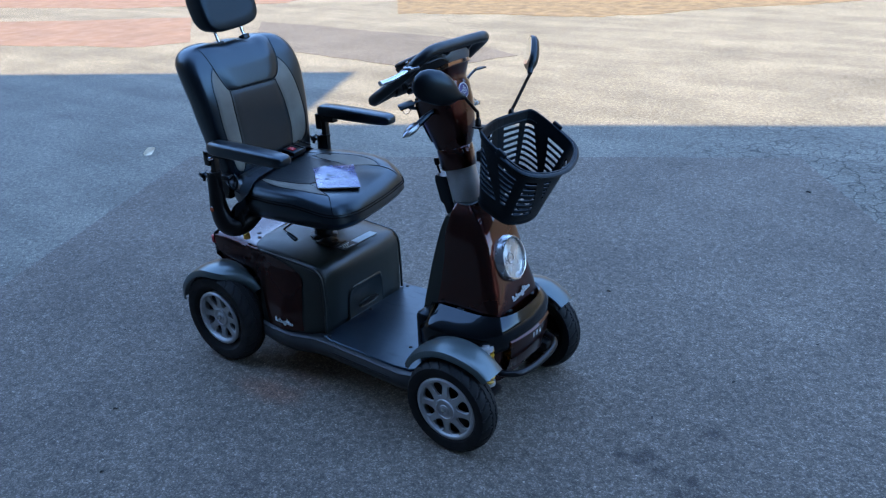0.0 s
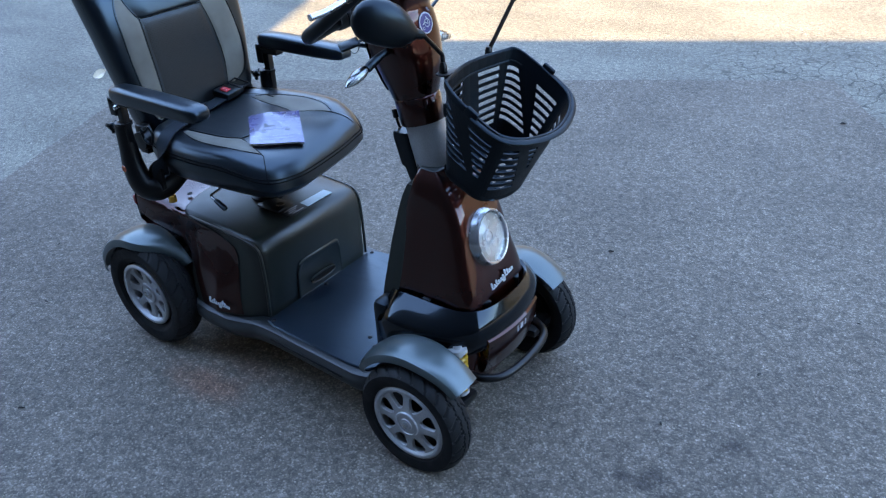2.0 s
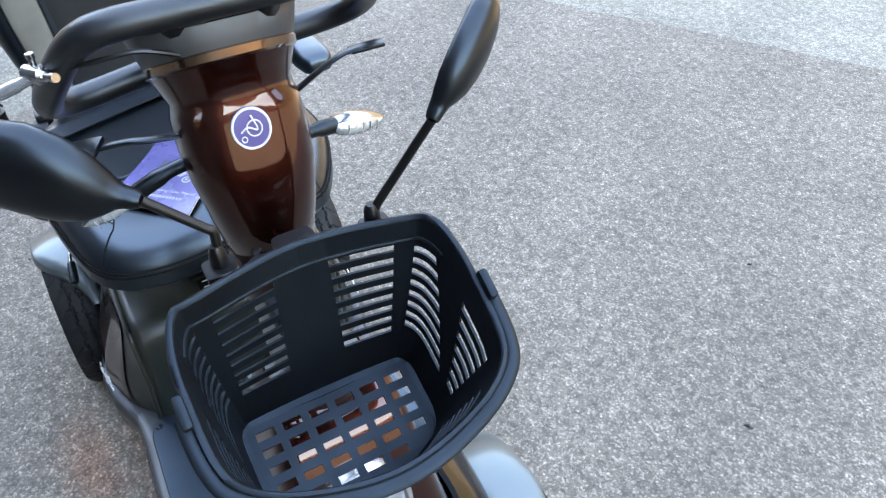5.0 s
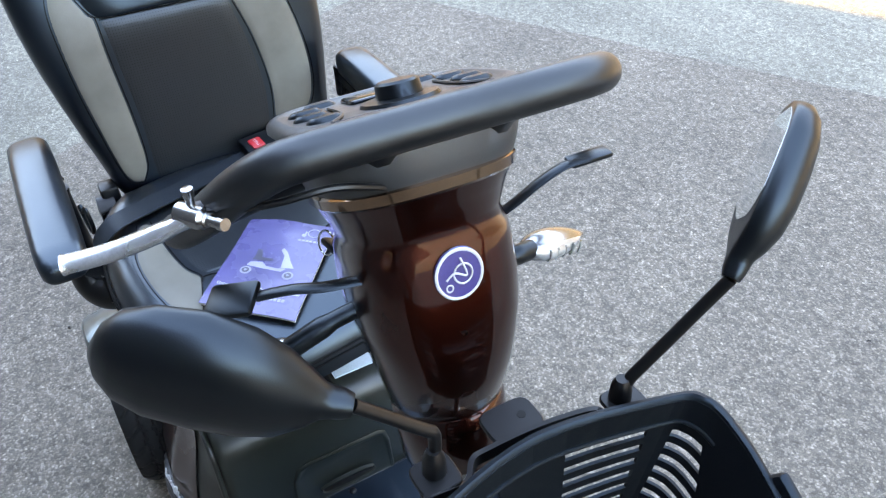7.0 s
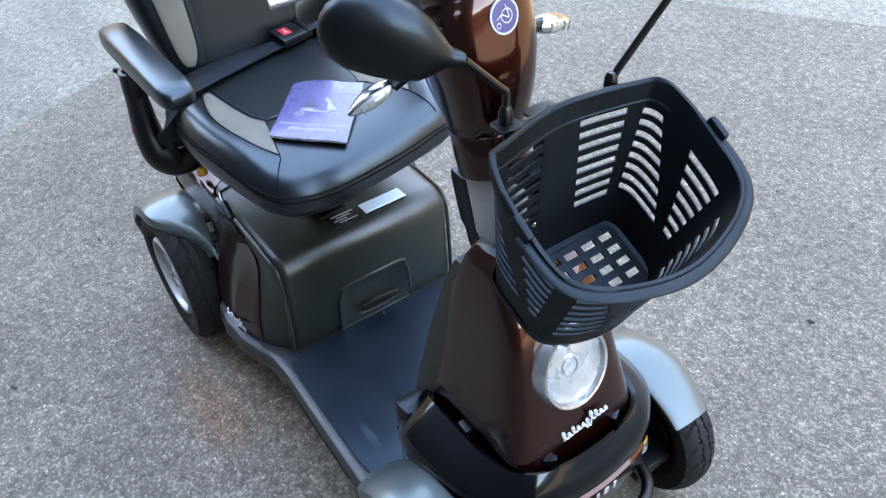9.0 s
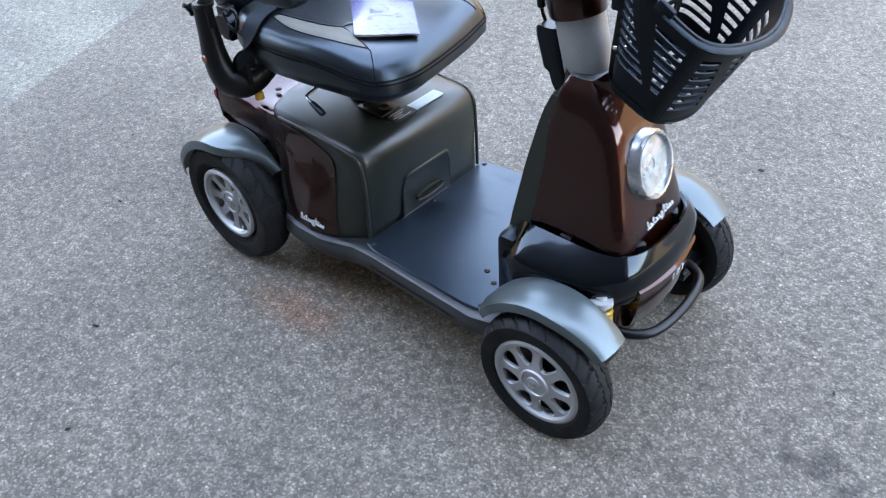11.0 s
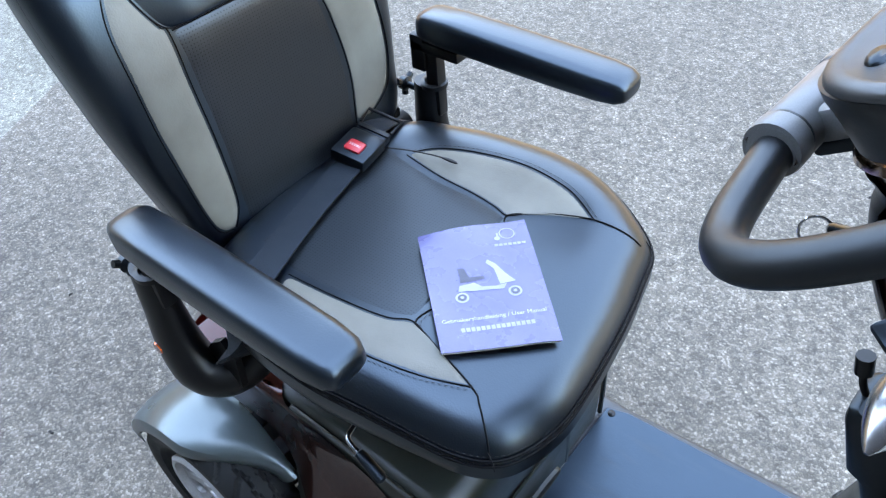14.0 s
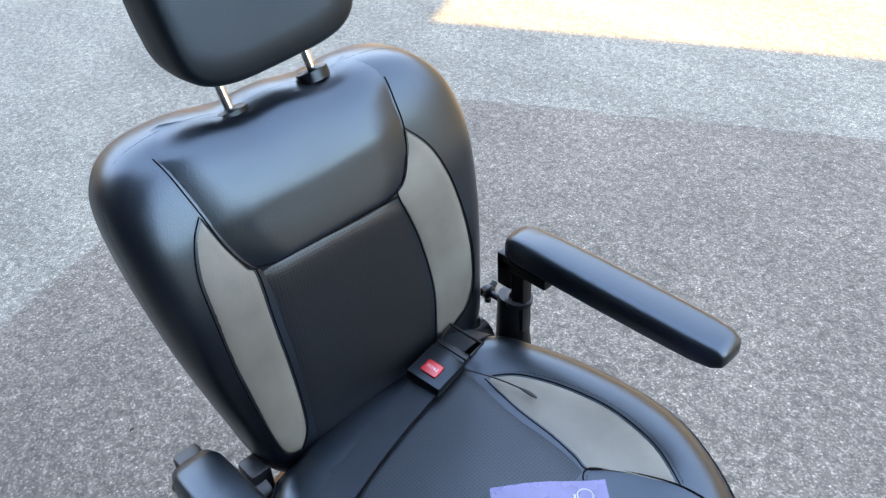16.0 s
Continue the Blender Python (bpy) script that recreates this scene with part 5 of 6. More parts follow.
part("rear_cover", bm, M_PLASTIC, tiller, "black plastic rear cover", STEER, sharp=60)
bm = bmesh.new()
skin(bm, neck([(1.1315, 0.853, 0.0890, 0.0868, 2.6, 27), (1.134, 0.852, 0.0932, 0.0907, 2.6, 27), (1.143, 0.851, 0.0936, 0.0911, 2.6, 27), (1.145, 0.850, 0.0915, 0.0890, 2.6, 27)]), True)
part("lip_trim", bm, M_BRONZE, tiller, "bright bronze trim line", STEER)
bm = bmesh.new()
skin(bm, neck([(1.142, 0.851, 0.0905, 0.0880, 2.7, 27), (1.156, 0.846, 0.0955, 0.0930, 2.8, 26), (1.172, 0.838, 0.099, 0.098, 3.0, 25), (1.181, 0.828, 0.099, 0.102, 3.2, 23), (1.187, 0.822, 0.097, 0.102, 3.4, 22), (1.190, 0.820, 0.092, 0.098, 3.4, 22), (1.191, 0.820, 0.05, 0.06, 3.0, 22)]), True, (True, True))
console = part("console", bm, M_TRIM, scooter, "dark grey plastic control console", STEER, sharp=45)
FACE = STEER @ Matrix.Translation((0.818, 0, 1.1915)) @ Matrix.Rotation(radians(-22), 4, "Y") @ Matrix.Diagonal((1.04, 1.12, 1.0, 1))
bm = bmesh.new()
skin(bm, [oval(0, 0, h, 0.093 - g, 0.095 - g, 3.4) for h, g in ((-0.002, 0.0), (0.001, 0.0002), (0.004, 0.0012), (0.0065, 0.0035), (0.008, 0.007), (0.0082, 0.0095), (0.0074, 0.012), (0.006, 0.0135))], True, (False, True))
panel = part("control_panel", bm, M_TRIM, console, "grey control panel", FACE, sharp=70)
part("dial", join(lathe([(0.0001, 0.024), (0.015, 0.023), (0.017, 0.021), (0.018, 0.010)], 24, "z", (0.03, 0.0, 0)), lathe([(0.018, 0.010), (0.030, 0.009), (0.032, 0.005)], 28, "z", (0.03, 0, 0))), M_PLASTIC, panel, "black speed dial", FACE)
for x, y in ((0.035, -0.060), (0.035, 0.060), (0.005, -0.064), (0.005, 0.064), (-0.028, -0.062), (-0.028, 0.062), (-0.055, -0.045), (-0.055, 0.045)):
    part("push_button", lathe([(0.0001, 0.013), (0.010, 0.012), (0.013, 0.009), (0.014, 0.005)], 18, "z", (x, y, 0)), M_PLASTIC, panel, "", FACE @ Matrix.Translation((x, y, 0)) @ Matrix.Diagonal((0.62, 1.05, 0.85, 1)) @ Matrix.Translation((-x, -y, 0)))
part("gauge", block((-0.050, -0.028, 0.005), (-0.012, 0.028, 0.010), 0.003), M_GLOSS, panel, "dark display window", FACE)
for s in (-1, 1):
    part("panel_line", tube(spline([(0.075, s * 0.02, 0.0075), (0.070, s * 0.06, 0.0075), (0.045, s * 0.05, 0.0075), (0.02, s * 0.045, 0.0075), (-0.02, s * 0.045, 0.0075)], 5), 0.0015, 6), M_TRIM, panel, "", FACE)

# emblem on the tiller's front
EMBLEM = STEER @ Matrix.Translation((0.9442, 0, 1.094)) @ Matrix.Rotation(radians(-11), 4, "Y") @ Matrix.Diagonal((1, 1.05, 1.16, 1))
emblem = part("emblem", lathe([(0.0001, 0.0022), (0.0195, 0.002), (0.0215, 0.0)], 40, "x"), M_NAVY, tiller, "round navy emblem with white ring", EMBLEM)
bm = lathe([(0.0186, 0.0026), (0.0200, 0.0030), (0.0212, 0.0022)], 40, "x")
join(bm, tube([(0.003, 0.003 + 0.008 * math.cos(a), 0.000 + 0.008 * math.sin(a)) for a in (2 * math.pi * k / 20 for k in range(20))], 0.0008, 6, closed=True, up=(1, 0, 0)))
join(bm, tube([(0.003, -0.010 + 0.0028 * math.cos(a), -0.009 + 0.0028 * math.sin(a)) for a in (2 * math.pi * k / 14 for k in range(14))], 0.0007, 6, closed=True, up=(1, 0, 0)))
join(bm, tube(spline([(0.003, -0.012, -0.002), (0.003, -0.004, 0.002), (0.003, 0.006, -0.002), (0.003, 0.002, 0.013)], 5), 0.0009, 6, up=(1, 0, 0)))
part("emblem_line", bm, M_WHITE, emblem, "", EMBLEM)


# ---- handlebar loop, levers, indicators ----
def bar_place(x, y, d=0.0):
    """On the loop's leaning plane: x from the front tube back, y across."""
    return Vector((0.935 - x * 0.813, y, 1.237 - x * 0.560 + d))


BAR = ((0.0, 0.0, 0.0), (0.0, 0.06, 0.0), (0.0, 0.100, 0.0), (0.008, 0.130, -0.002), (0.034, 0.154, -0.009), (0.09, 0.178, -0.020), (0.16, 0.196, -0.025), (0.208, 0.199, -0.024), (0.240, 0.184, -0.021), (0.257, 0.152, -0.016), (0.266, 0.10, -0.008), (0.272, 0.05, -0.001), (0.273, 0.0, 0.0))
other = [bar_place(x, -y, d * 1.15) for x, y, d in BAR]
loop = [bar_place(x, y, d * -0.3) for x, y, d in BAR] + list(reversed(other[1:-1]))
bar = part("handlebar", tube(spline(loop, 6, closed=True), 0.0168, 18, closed=True), M_FOAM, scooter, "black foam-covered loop handlebar", STEER)
turned = lambda ys, rs: tube([bar_place(0.272, y) for y in ys], list(rs), 24)  # noqa: E731
clamp = part("bar_clamp", turned((-0.047, -0.044, 0.044, 0.047), (0.0225, 0.0242, 0.0242, 0.0225)), M_CLAMP, bar, "light grey plastic bar clamp", STEER)
for s in (-1, 1):
    part("clamp_ring", turned((s * 0.049, s * 0.051, s * 0.067, s * 0.071, s * 0.0712, s * 0.062), (0.0228, 0.0250, 0.0252, 0.0242, 0.0205, 0.0200)), M_CLAMP, clamp, "", STEER)
    part("clamp_seal", turned((s * 0.045, s * 0.047, s * 0.050, s * 0.051), (0.0230, 0.0236, 0.0236, 0.0230)), M_PLASTIC, clamp, "", STEER)
    part("bar_mount", tube([bar_place(0.0, s * 0.05, -0.002), bar_place(0.045, s * 0.045, -0.025)], 0.015, 10), M_PLASTIC, bar, "", STEER)
part("clamp_arm", block((-0.040, -0.032, -0.016), (0.040, 0.032, 0.014), 0.006), M_CLAMP, clamp, "", STEER @ Matrix.Translation(bar_place(0.235, 0.0, -0.004)) @ Matrix.Rotation(radians(-35), 4, "Y"))
part("arm_gusset", block((-0.034, -0.026, -0.030), (0.040, 0.026, -0.012), 0.006), M_PLASTIC, clamp, "", STEER @ Matrix.Translation(bar_place(0.235, 0.0, -0.004)) @ Matrix.Rotation(radians(-35), 4, "Y"))


def lever_set():
    lever = part("brake_lever", tube(spline([bar_place(0.048, -0.192, -0.022), bar_place(0.057, -0.220, -0.027), bar_place(0.065, -0.252, -0.030), bar_place(0.072, -0.285, -0.029)], 6), [0.0075] * 4 + [0.0088] * 14 + [0.0098], 12, flat=0.8), M_RING, scooter, "polished metal brake lever", STEER)
    HOLD = STEER @ Matrix.Translation(bar_place(0.046, -0.188, -0.020)) @ Matrix.Rotation(radians(40), 4, "Z")
    part("cable_clamp", join(tube([(-0.014, 0, 0), (-0.012, 0, 0), (0.010, 0, 0), (0.013, 0, 0)], [0.005, 0.0088, 0.0088, 0.006], 14), join(tube([(-0.004, 0.004, -0.014), (-0.002, 0.004, 0.016)], 0.0034, 10), lathe([(0.0001, 0.022), (0.0045, 0.021), (0.0045, 0.015), (0.0001, 0.015)], 12, "z", (-0.002, 0.004, 0)))), M_LEVER, lever, "", HOLD)
    part("adjuster", tube([(0.012, 0, 0.0), (0.016, -0.001, 0.001), (0.0165, -0.001, 0.001), (0.028, -0.003, 0.003), (0.0285, -0.003, 0.003), (0.034, -0.004, 0.004)], [0.0055, 0.0055, 0.0042, 0.0042, 0.0052, 0.0048], 12), M_LEVER, lever, "", HOLD)
    part("cable_clamp", tube([bar_place(0.050, -0.165, -0.020), bar_place(0.052, -0.188, -0.020)], 0.010, 10), M_STEEL, lever, "", STEER)
    part("brake_cable", tube(spline([bar_place(0.040, -0.178, -0.020), bar_place(0.008, -0.135, -0.030), bar_place(-0.004, -0.09, -0.032), bar_place(0.004, -0.05, -0.045), bar_place(0.02, -0.02, -0.055)], 6), 0.0030, 8), M_STEEL, lever, "", STEER)
    return lever


lever_set()
for s in (-1, 1):
    arm = spline([(0.905, -0.070, 1.086), (0.900, -0.105, 1.088), (0.890, -0.130, 1.088), (0.879, -0.157, 1.083)] if s < 0 else [(0.884, 0.060, 1.086), (0.889, 0.084, 1.102), (0.888, 0.110, 1.115), (0.888, 0.135, 1.124), (0.888, 0.160, 1.124)], 5)
    paddle = part("throttle_paddle", tube(arm, 0.0068, 10, flat=0.4), M_PLASTIC, scooter, "black throttle paddle", STEER)
    if s < 0:
        part("paddle_pad", block((-0.024, -0.018, -0.004), (0.024, 0.018, 0.004), 0.004), M_PLASTIC, paddle, "", STEER @ pose(0.870, -0.178, 1.080, 12, -14, 55))
    else:
        part("paddle_pad", block((-0.009, -0.020, -0.003), (0.009, 0.024, 0.003), 0.003), M_PLASTIC, paddle, "", STEER @ pose(0.886, 0.160, 1.124, 0, 0, 0))
    stalk = part("indicator", tube(spline([(0.885, s * 0.060, 1.040), (0.884, s * 0.100, 1.032), (0.881, s * 0.142, 1.014)] if s < 0 else [(0.885, 0.060, 1.030), (0.878, 0.085, 1.028), (0.870, 0.112, 1.022)], 5), [0.0085] * 6 + [0.0105] * 5, 12), M_PLASTIC, scooter, "black indicator stalk with clear lens", STEER)
    LENS = STEER @ (pose(0.876, -0.172, 1.003, 20, 0, 0) @ Matrix.Scale(1.05, 4) if s < 0 else Matrix.Translation((0.862, 0.140, 1.014)) @ Matrix.Rotation(radians(-14), 4, "X") @ Matrix.Rotation(radians(12), 4, "Z") @ Matrix.Scale(1.18, 4))
    shell = bmesh.new()
    rings = []
    for k in range(13):
        f = k / 12
        r = math.sin(math.pi * min(0.985, max(0.015, f)) ** 0.8) ** 0.62
        rings.append([Vector((0.017 * r * math.cos(t), s * (-0.036 + 0.074 * f), 0.0125 * r * math.sin(t))) for t in (2 * math.pi * j / 18 for j in range(18))])
    skin(shell, rings, True, (True, True))
    lens = bmesh.new()
    join(lens, shell.copy())
    bmesh.ops.bisect_plane(shell, geom=shell.verts[:] + shell.edges[:] + shell.faces[:], plane_co=(0.003, 0, 0), plane_no=(0.75, 0, -0.66), clear_outer=True)
    part("indicator_shell", shell, M_LEVER, stalk, "chromed shell", LENS)
    bmesh.ops.bisect_plane(lens, geom=lens.verts[:] + lens.edges[:] + lens.faces[:], plane_co=(0.003, 0, 0), plane_no=(0.75, 0, -0.66), clear_inner=True)
    part("indicator_lens", lens, M_CLEAR, stalk, "clear ribbed lens", LENS)
    ribs = bmesh.new()
    for k in range(5):
        join(ribs, tube([(0.0145, s * (-0.016 + 0.009 * k), -0.006), (0.0160, s * (-0.016 + 0.009 * k), 0.0), (0.0145, s * (-0.016 + 0.009 * k), 0.006)], 0.0012, 5))
    part("lens_rib", ribs, M_CLEAR, stalk, "", LENS)

# box and hook on the column's back
rings = []
for z, a, b in ((0.812, 0.840, 0.884), (0.806, 0.832, 0.888), (0.790, 0.832, 0.892), (0.722, 0.852, 0.912), (0.716, 0.866, 0.914), (0.690, 0.876, 0.918), (0.672, 0.892, 0.922), (0.668, 0.900, 0.922)):
    rings.append(oval((a + b) / 2, -0.004, z, (b - a) / 2, 0.034, 5.0, 24))
bm = bmesh.new()
skin(bm, rings, True, (True, True))
port = part("charger_box", bm, M_PLASTIC, scooter, "black plastic charging socket box", STEER, sharp=40)
part("bag_hook", tube(spline([(0.842, -0.01, 0.808), (0.834, -0.01, 0.822), (0.830, -0.01, 0.838), (0.826, -0.01, 0.860)], 5), [0.004] * 10 + [0.009] * 6, 10), M_STEEL, port, "", STEER)
key = part("ignition_key", join(block((-0.020, -0.004, -0.012), (0.016, 0.004, 0.012), 0.004), block((0.014, -0.001, -0.004), (0.045, 0.001, 0.004), 0)), M_PLASTIC, scooter, "black-headed key with ring", pose(0.784, -0.054, 1.031, 60, 0, 8))
part("key_ring", tube([(0.013 * math.cos(a), 0.013 * math.sin(a), 0) for a in (2 * math.pi * k / 24 for k in range(24))], 0.0012, 6, closed=True), M_CHROME, key, "steel key ring", pose(0.758, -0.058, 1.023, 70, 12, 10))

# ---- mirrors ----
def ribbon(points, tall, thick):
    """A flat bar on edge along a line."""
    rings = []
    pts = spline(points, 5)
    for k, q in enumerate(pts):
        way = pts[min(k + 1, len(pts) - 1)] - pts[max(k - 1, 0)]
        out = Vector((way.y, -way.x, 0)).normalized() * thick / 2
        up = Vector((0, 0, tall / 2))
        rings.append([q + out + up, q - out + up, q - out - up, q + out - up])
    bm = bmesh.new()
    skin(bm, rings, True, (True, True))
    return bm


holder = part("mirror_holder", ribbon([(1.072, -0.114, 1.012), (1.073, -0.090, 1.010), (1.070, -0.076, 1.004), (1.054, -0.062, 1.002), (1.050, -0.045, 0.999), (1.052, 0.0, 1.000), (1.062, 0.045, 1.003), (1.070, 0.056, 1.001), (1.080, 0.070, 1.005), (1.082, 0.090, 1.006)], 0.0125, 0.0045), M_STEEL, scooter, "black flat steel mirror bracket")
for cx, cy, z in ((1.058, -0.097, 1.0135), (1.071, 0.074, 1.0065)):
    tab = bmesh.new()
    skin(tab, [oval(cx, cy, z + h, 0.0165 - g, 0.0175 - g, 4.5, 24) for h, g in ((0.0, 0.001), (0.001, 0.0), (0.0035, 0.0), (0.0045, 0.001))], True, (True, True))
    part("mirror_tab", tab, M_STEEL, holder)
plate = bmesh.new()
skin(plate, [oval(1.024, -0.006, z, 0.019 - g, 0.025 - g, 4.5, 28) for z, g in ((0.984, 0.001), (0.985, 0.0), (0.988, 0.0), (0.989, 0.001))], True, (True, True))
plate = part("holder_plate", plate, M_STEEL, holder)
# The plate is not pierced; a dark disc paints the hole's shade on it.
part("dark_hole_disc", lathe([(0.0001, 0.9893), (0.0040, 0.9893), (0.0046, 0.988)], 16, "z", (1.024, 0.004, 0)), M_RUBBER, plate)
part("holder_strut", tube([(1.032, -0.012, 0.986), (1.020, -0.012, 0.86), (1.014, -0.012, 0.80), (1.012, -0.016, 0.70)], 0.0125, 10, flat=0.45, up=(0, 1, 0)), M_STEEL, holder)
part("strut_bolt", lathe([(0.0001, -0.016), (0.006, -0.015), (0.008, -0.010), (0.008, 0.012)], 10, "x", (1.022, -0.012, 0.80)), M_CHROME, holder)
part("column_clamp", join(lathe([(0.0515, -0.02), (0.0565, -0.018), (0.0565, 0.018), (0.0515, 0.02)], 30, "z", (0.968, 0, 0.665)), block((1.015, -0.032, 0.65), (1.035, 0.025, 0.69), 0.003)), M_TUBE, holder, "grey column clamp")


def wing_mirror(base, bend, knee, tip, glass_way, size=1.0):
    """A stem and a rounded housing that lies along the line from knee to tip."""
    arm = part("mirror", tube(spline([base, Vector(bend).lerp(Vector(base), 0.28), Vector(bend).lerp(Vector(knee), 0.03), Vector(bend).lerp(Vector(knee), 0.16), Vector(bend).lerp(Vector(knee), 0.6), knee], 6), 0.0052, 10), M_STEEL, scooter, "black wing mirror on a thin stem")
    part("stem_nut", tube([Vector(base) + Vector((0, 0, -0.004)), Vector(base) + Vector((0, 0, 0.014)), Vector(base) + Vector((0, 0, 0.022))], [0.010, 0.009, 0.0055], 10), M_STEEL, arm)
    knee, tip = Vector(knee), Vector(tip)
    axis = (tip - knee).normalized()
    face = Vector(glass_way)
    face = (face - axis * face.dot(axis)).normalized()
    over = face.cross(axis)
    long = (tip - knee).length
    rings, rim_line = [], []
    table = [(0.0, 0.008, 0.009), (0.04, 0.011, 0.011), (0.08, 0.011, 0.012), (0.12, 0.014, 0.013), (0.18, 0.024, 0.019), (0.28, 0.038, 0.026), (0.42, 0.048, 0.030), (0.6, 0.0515, 0.031), (0.78, 0.048, 0.028), (0.90, 0.038, 0.022), (0.97, 0.023, 0.014), (1.0, 0.008, 0.006)]
    for f, half, deep in table:
        half, deep = half * size, deep * size
        ring = []
        lift = 0.010 * smooth(0.15, 0.6, f)
        for k in range(28):
            t = 2 * math.pi * k / 28
            c, s = math.cos(t), math.sin(t)
            depth = deep * c if c < 0 else min(deep * c, 0.009)
            ring.append(knee + axis * f * long + over * (half * math.copysign(abs(s) ** 0.8, s) + lift) + face * depth)
        rings.append(ring)
    bm = bmesh.new()
    skin(bm, rings, True, (True, True))
    part("mirror_housing", bm, M_PLASTIC, arm, "black plastic mirror housing", sharp=60)
    edge = [(0.315, 0.012), (0.33, 0.020), (0.37, 0.030), (0.45, 0.041), (0.6, 0.0435), (0.77, 0.040), (0.87, 0.031), (0.93, 0.019)]
    up = [knee + axis * f * long + over * (h * size + 0.010 * smooth(0.15, 0.6, f)) + face * 0.0096 for f, h in edge]
    down = [knee + axis * f * long + over * (-h * size + 0.010 * smooth(0.15, 0.6, f)) + face * 0.0096 for f, h in edge]
    bm = bmesh.new()
    skin(bm, [[q - face * 0.004 for q in up + down[::-1]], up + down[::-1]], True, (False, True))
    part("mirror_glass", bm, M_MIRROR, arm, "silvered mirror glass", flat=True)


wing_mirror((1.055, -0.096, 1.020), (1.052, -0.092, 1.056), (1.045, -0.148, 1.114), (0.968, -0.288, 1.166), (-1.0, 0.35, 0.1), 0.94)
wing_mirror((1.066, 0.073, 1.011), (1.067, 0.079, 1.030), (1.094, 0.139, 1.130), (1.046, 0.240, 1.226), (-0.745, -0.67, 0.26), 0.79)

# ---- basket ----
BASKET = Matrix.Translation((0.010, -0.020, -0.010))
RIM = [(1.089, -0.116), (1.064, 0.0), (1.085, 0.116), (1.103, 0.145), (1.135, 0.157), (1.180, 0.158), (1.222, 0.155), (1.246, 0.142), (1.266, 0.106), (1.281, 0.050), (1.286, 0.0), (1.281, -0.050), (1.266, -0.106), (1.246, -0.142), (1.222, -0.155), (1.180, -0.158), (1.135, -0.156), (1.101, -0.142)]
FOOT = [(1.060, -0.090), (1.058, 0.0), (1.060, 0.090), (1.064, 0.105), (1.076, 0.113), (1.105, 0.114), (1.135, 0.113), (1.156, 0.102), (1.172, 0.072), (1.182, 0.035), (1.185, 0.0), (1.182, -0.035), (1.172, -0.072), (1.156, -0.102), (1.135, -0.113), (1.105, -0.114), (1.076, -0.113), (1.064, -0.105)]


def rim_z(x):
    return 1.030 - 0.65 * max(0.0, x - 1.102)


def foot_z(x):
    return 0.798 - 0.50 * (x - 1.063)


RIM_LINE = spline([(x, y * 0.975, rim_z(x)) for x, y in RIM], 12, closed=True)
FOOT_LINE = spline([(x, y, foot_z(x)) for x, y in FOOT], 12, closed=True)
STEPS = len(RIM_LINE)
# slot groups on one half of the wall: steps of the outline at the lowest and the topmost slot (start, end), lowest and topmost height, slots
HALF_SLOTS = [((16.0, 24.0), (15.2, 23.2), 0.24, 0.86, 8), ((31.5, 63.0), (29.0, 42.0), 0.27, 0.83, 8), ((68.0, 73.5), (57.0, 75.5), 0.29, 0.83, 7), ((86.0, 108.0), (87.0, 98.0), 0.17, 0.82, 7), ((111.5, 114.0), (104.0, 111.0), 0.46, 0.82, 5)]
WALL_SLOTS = HALF_SLOTS + [((24 - b[1] + 216, 24 - b[0] + 216), (24 - t[1] + 216, 24 - t[0] + 216), lo, hi, n) for b, t, lo, hi, n in reversed(HALF_SLOTS)]


def wall_place(k, h):
    """A place on the wall: steps round the outline, height from foot to rim."""
    k = k % STEPS
    i, f = int(k), k - int(k)
    foot = FOOT_LINE[i].lerp(FOOT_LINE[(i + 1) % STEPS], f)
    top = RIM_LINE[i].lerp(RIM_LINE[(i + 1) % STEPS], f)
    return foot.lerp(top, h)


def basket_wall():
    """Columns of places round the wall; between slot groups the columns glide from one group's edge to the next."""
    most = 8
    columns = []
    for bottom, top, lo, hi, count in WALL_SLOTS:
        levels = [(0.0, 0.0)]
        pitch = (hi - lo) / (count - 0.5)
        for j in range(most):
            base = lo + pitch * j if j < count else hi + (0.97 - hi) * (j - count + 0.6) / (most - count + 0.4)
            tall = pitch * 0.52 if j < count else 0.002
            levels += [(base, base), (base + tall, base + tall)]
        levels.append((1.0, 1.0))
        width = max(top[1] - top[0], bottom[1] - bottom[0])
        steps = max(3, int(width / 2.5))
        for i in range(steps + 1):
            g = i / steps
            line = []
            for h, _ in levels:
                f = (h - lo) / (hi - lo)
                f = min(1.15, max(-0.15, f))
                a = bottom[0] + (top[0] - bottom[0]) * f
                b = bottom[1] + (top[1] - bottom[1]) * f
                line.append((a + (b - a) * g, h))
            columns.append((line, count if i < steps else 0))
    bm = bmesh.new()
    first = [(k + STEPS, h) for k, h in columns[0][0]]
    every = []
    for n, (line, cut) in enumerate(columns):
        every.append((line, cut))
        follow = columns[n + 1][0] if n + 1 < len(columns) else first
        if cut == 0:
            gap = max(b[0] - a[0] for a, b in zip(line, follow))
            more = max(1, int(gap / 3))
            for m in range(1, more):
                f = m / more
                every.append(([(a[0] + (b[0] - a[0]) * f, a[1] + (b[1] - a[1]) * f) for a, b in zip(line, follow)], 0))
    rows = [([bm.verts.new(wall_place(k, h)) for k, h in line], cut) for line, cut in every]
    for n, (a, cut) in enumerate(rows):
        b = rows[(n + 1) % len(rows)][0]
        for j in range(len(a) - 1):
            if j % 2 == 1 and j // 2 < cut:
                continue
            bm.faces.new((a[j], b[j], b[j + 1], a[j + 1]))
    return bm


def thicken(ob, depth):
    m = ob.modifiers.new("wall", "SOLIDIFY")
    m.thickness, m.offset = depth, 0.0
    return ob


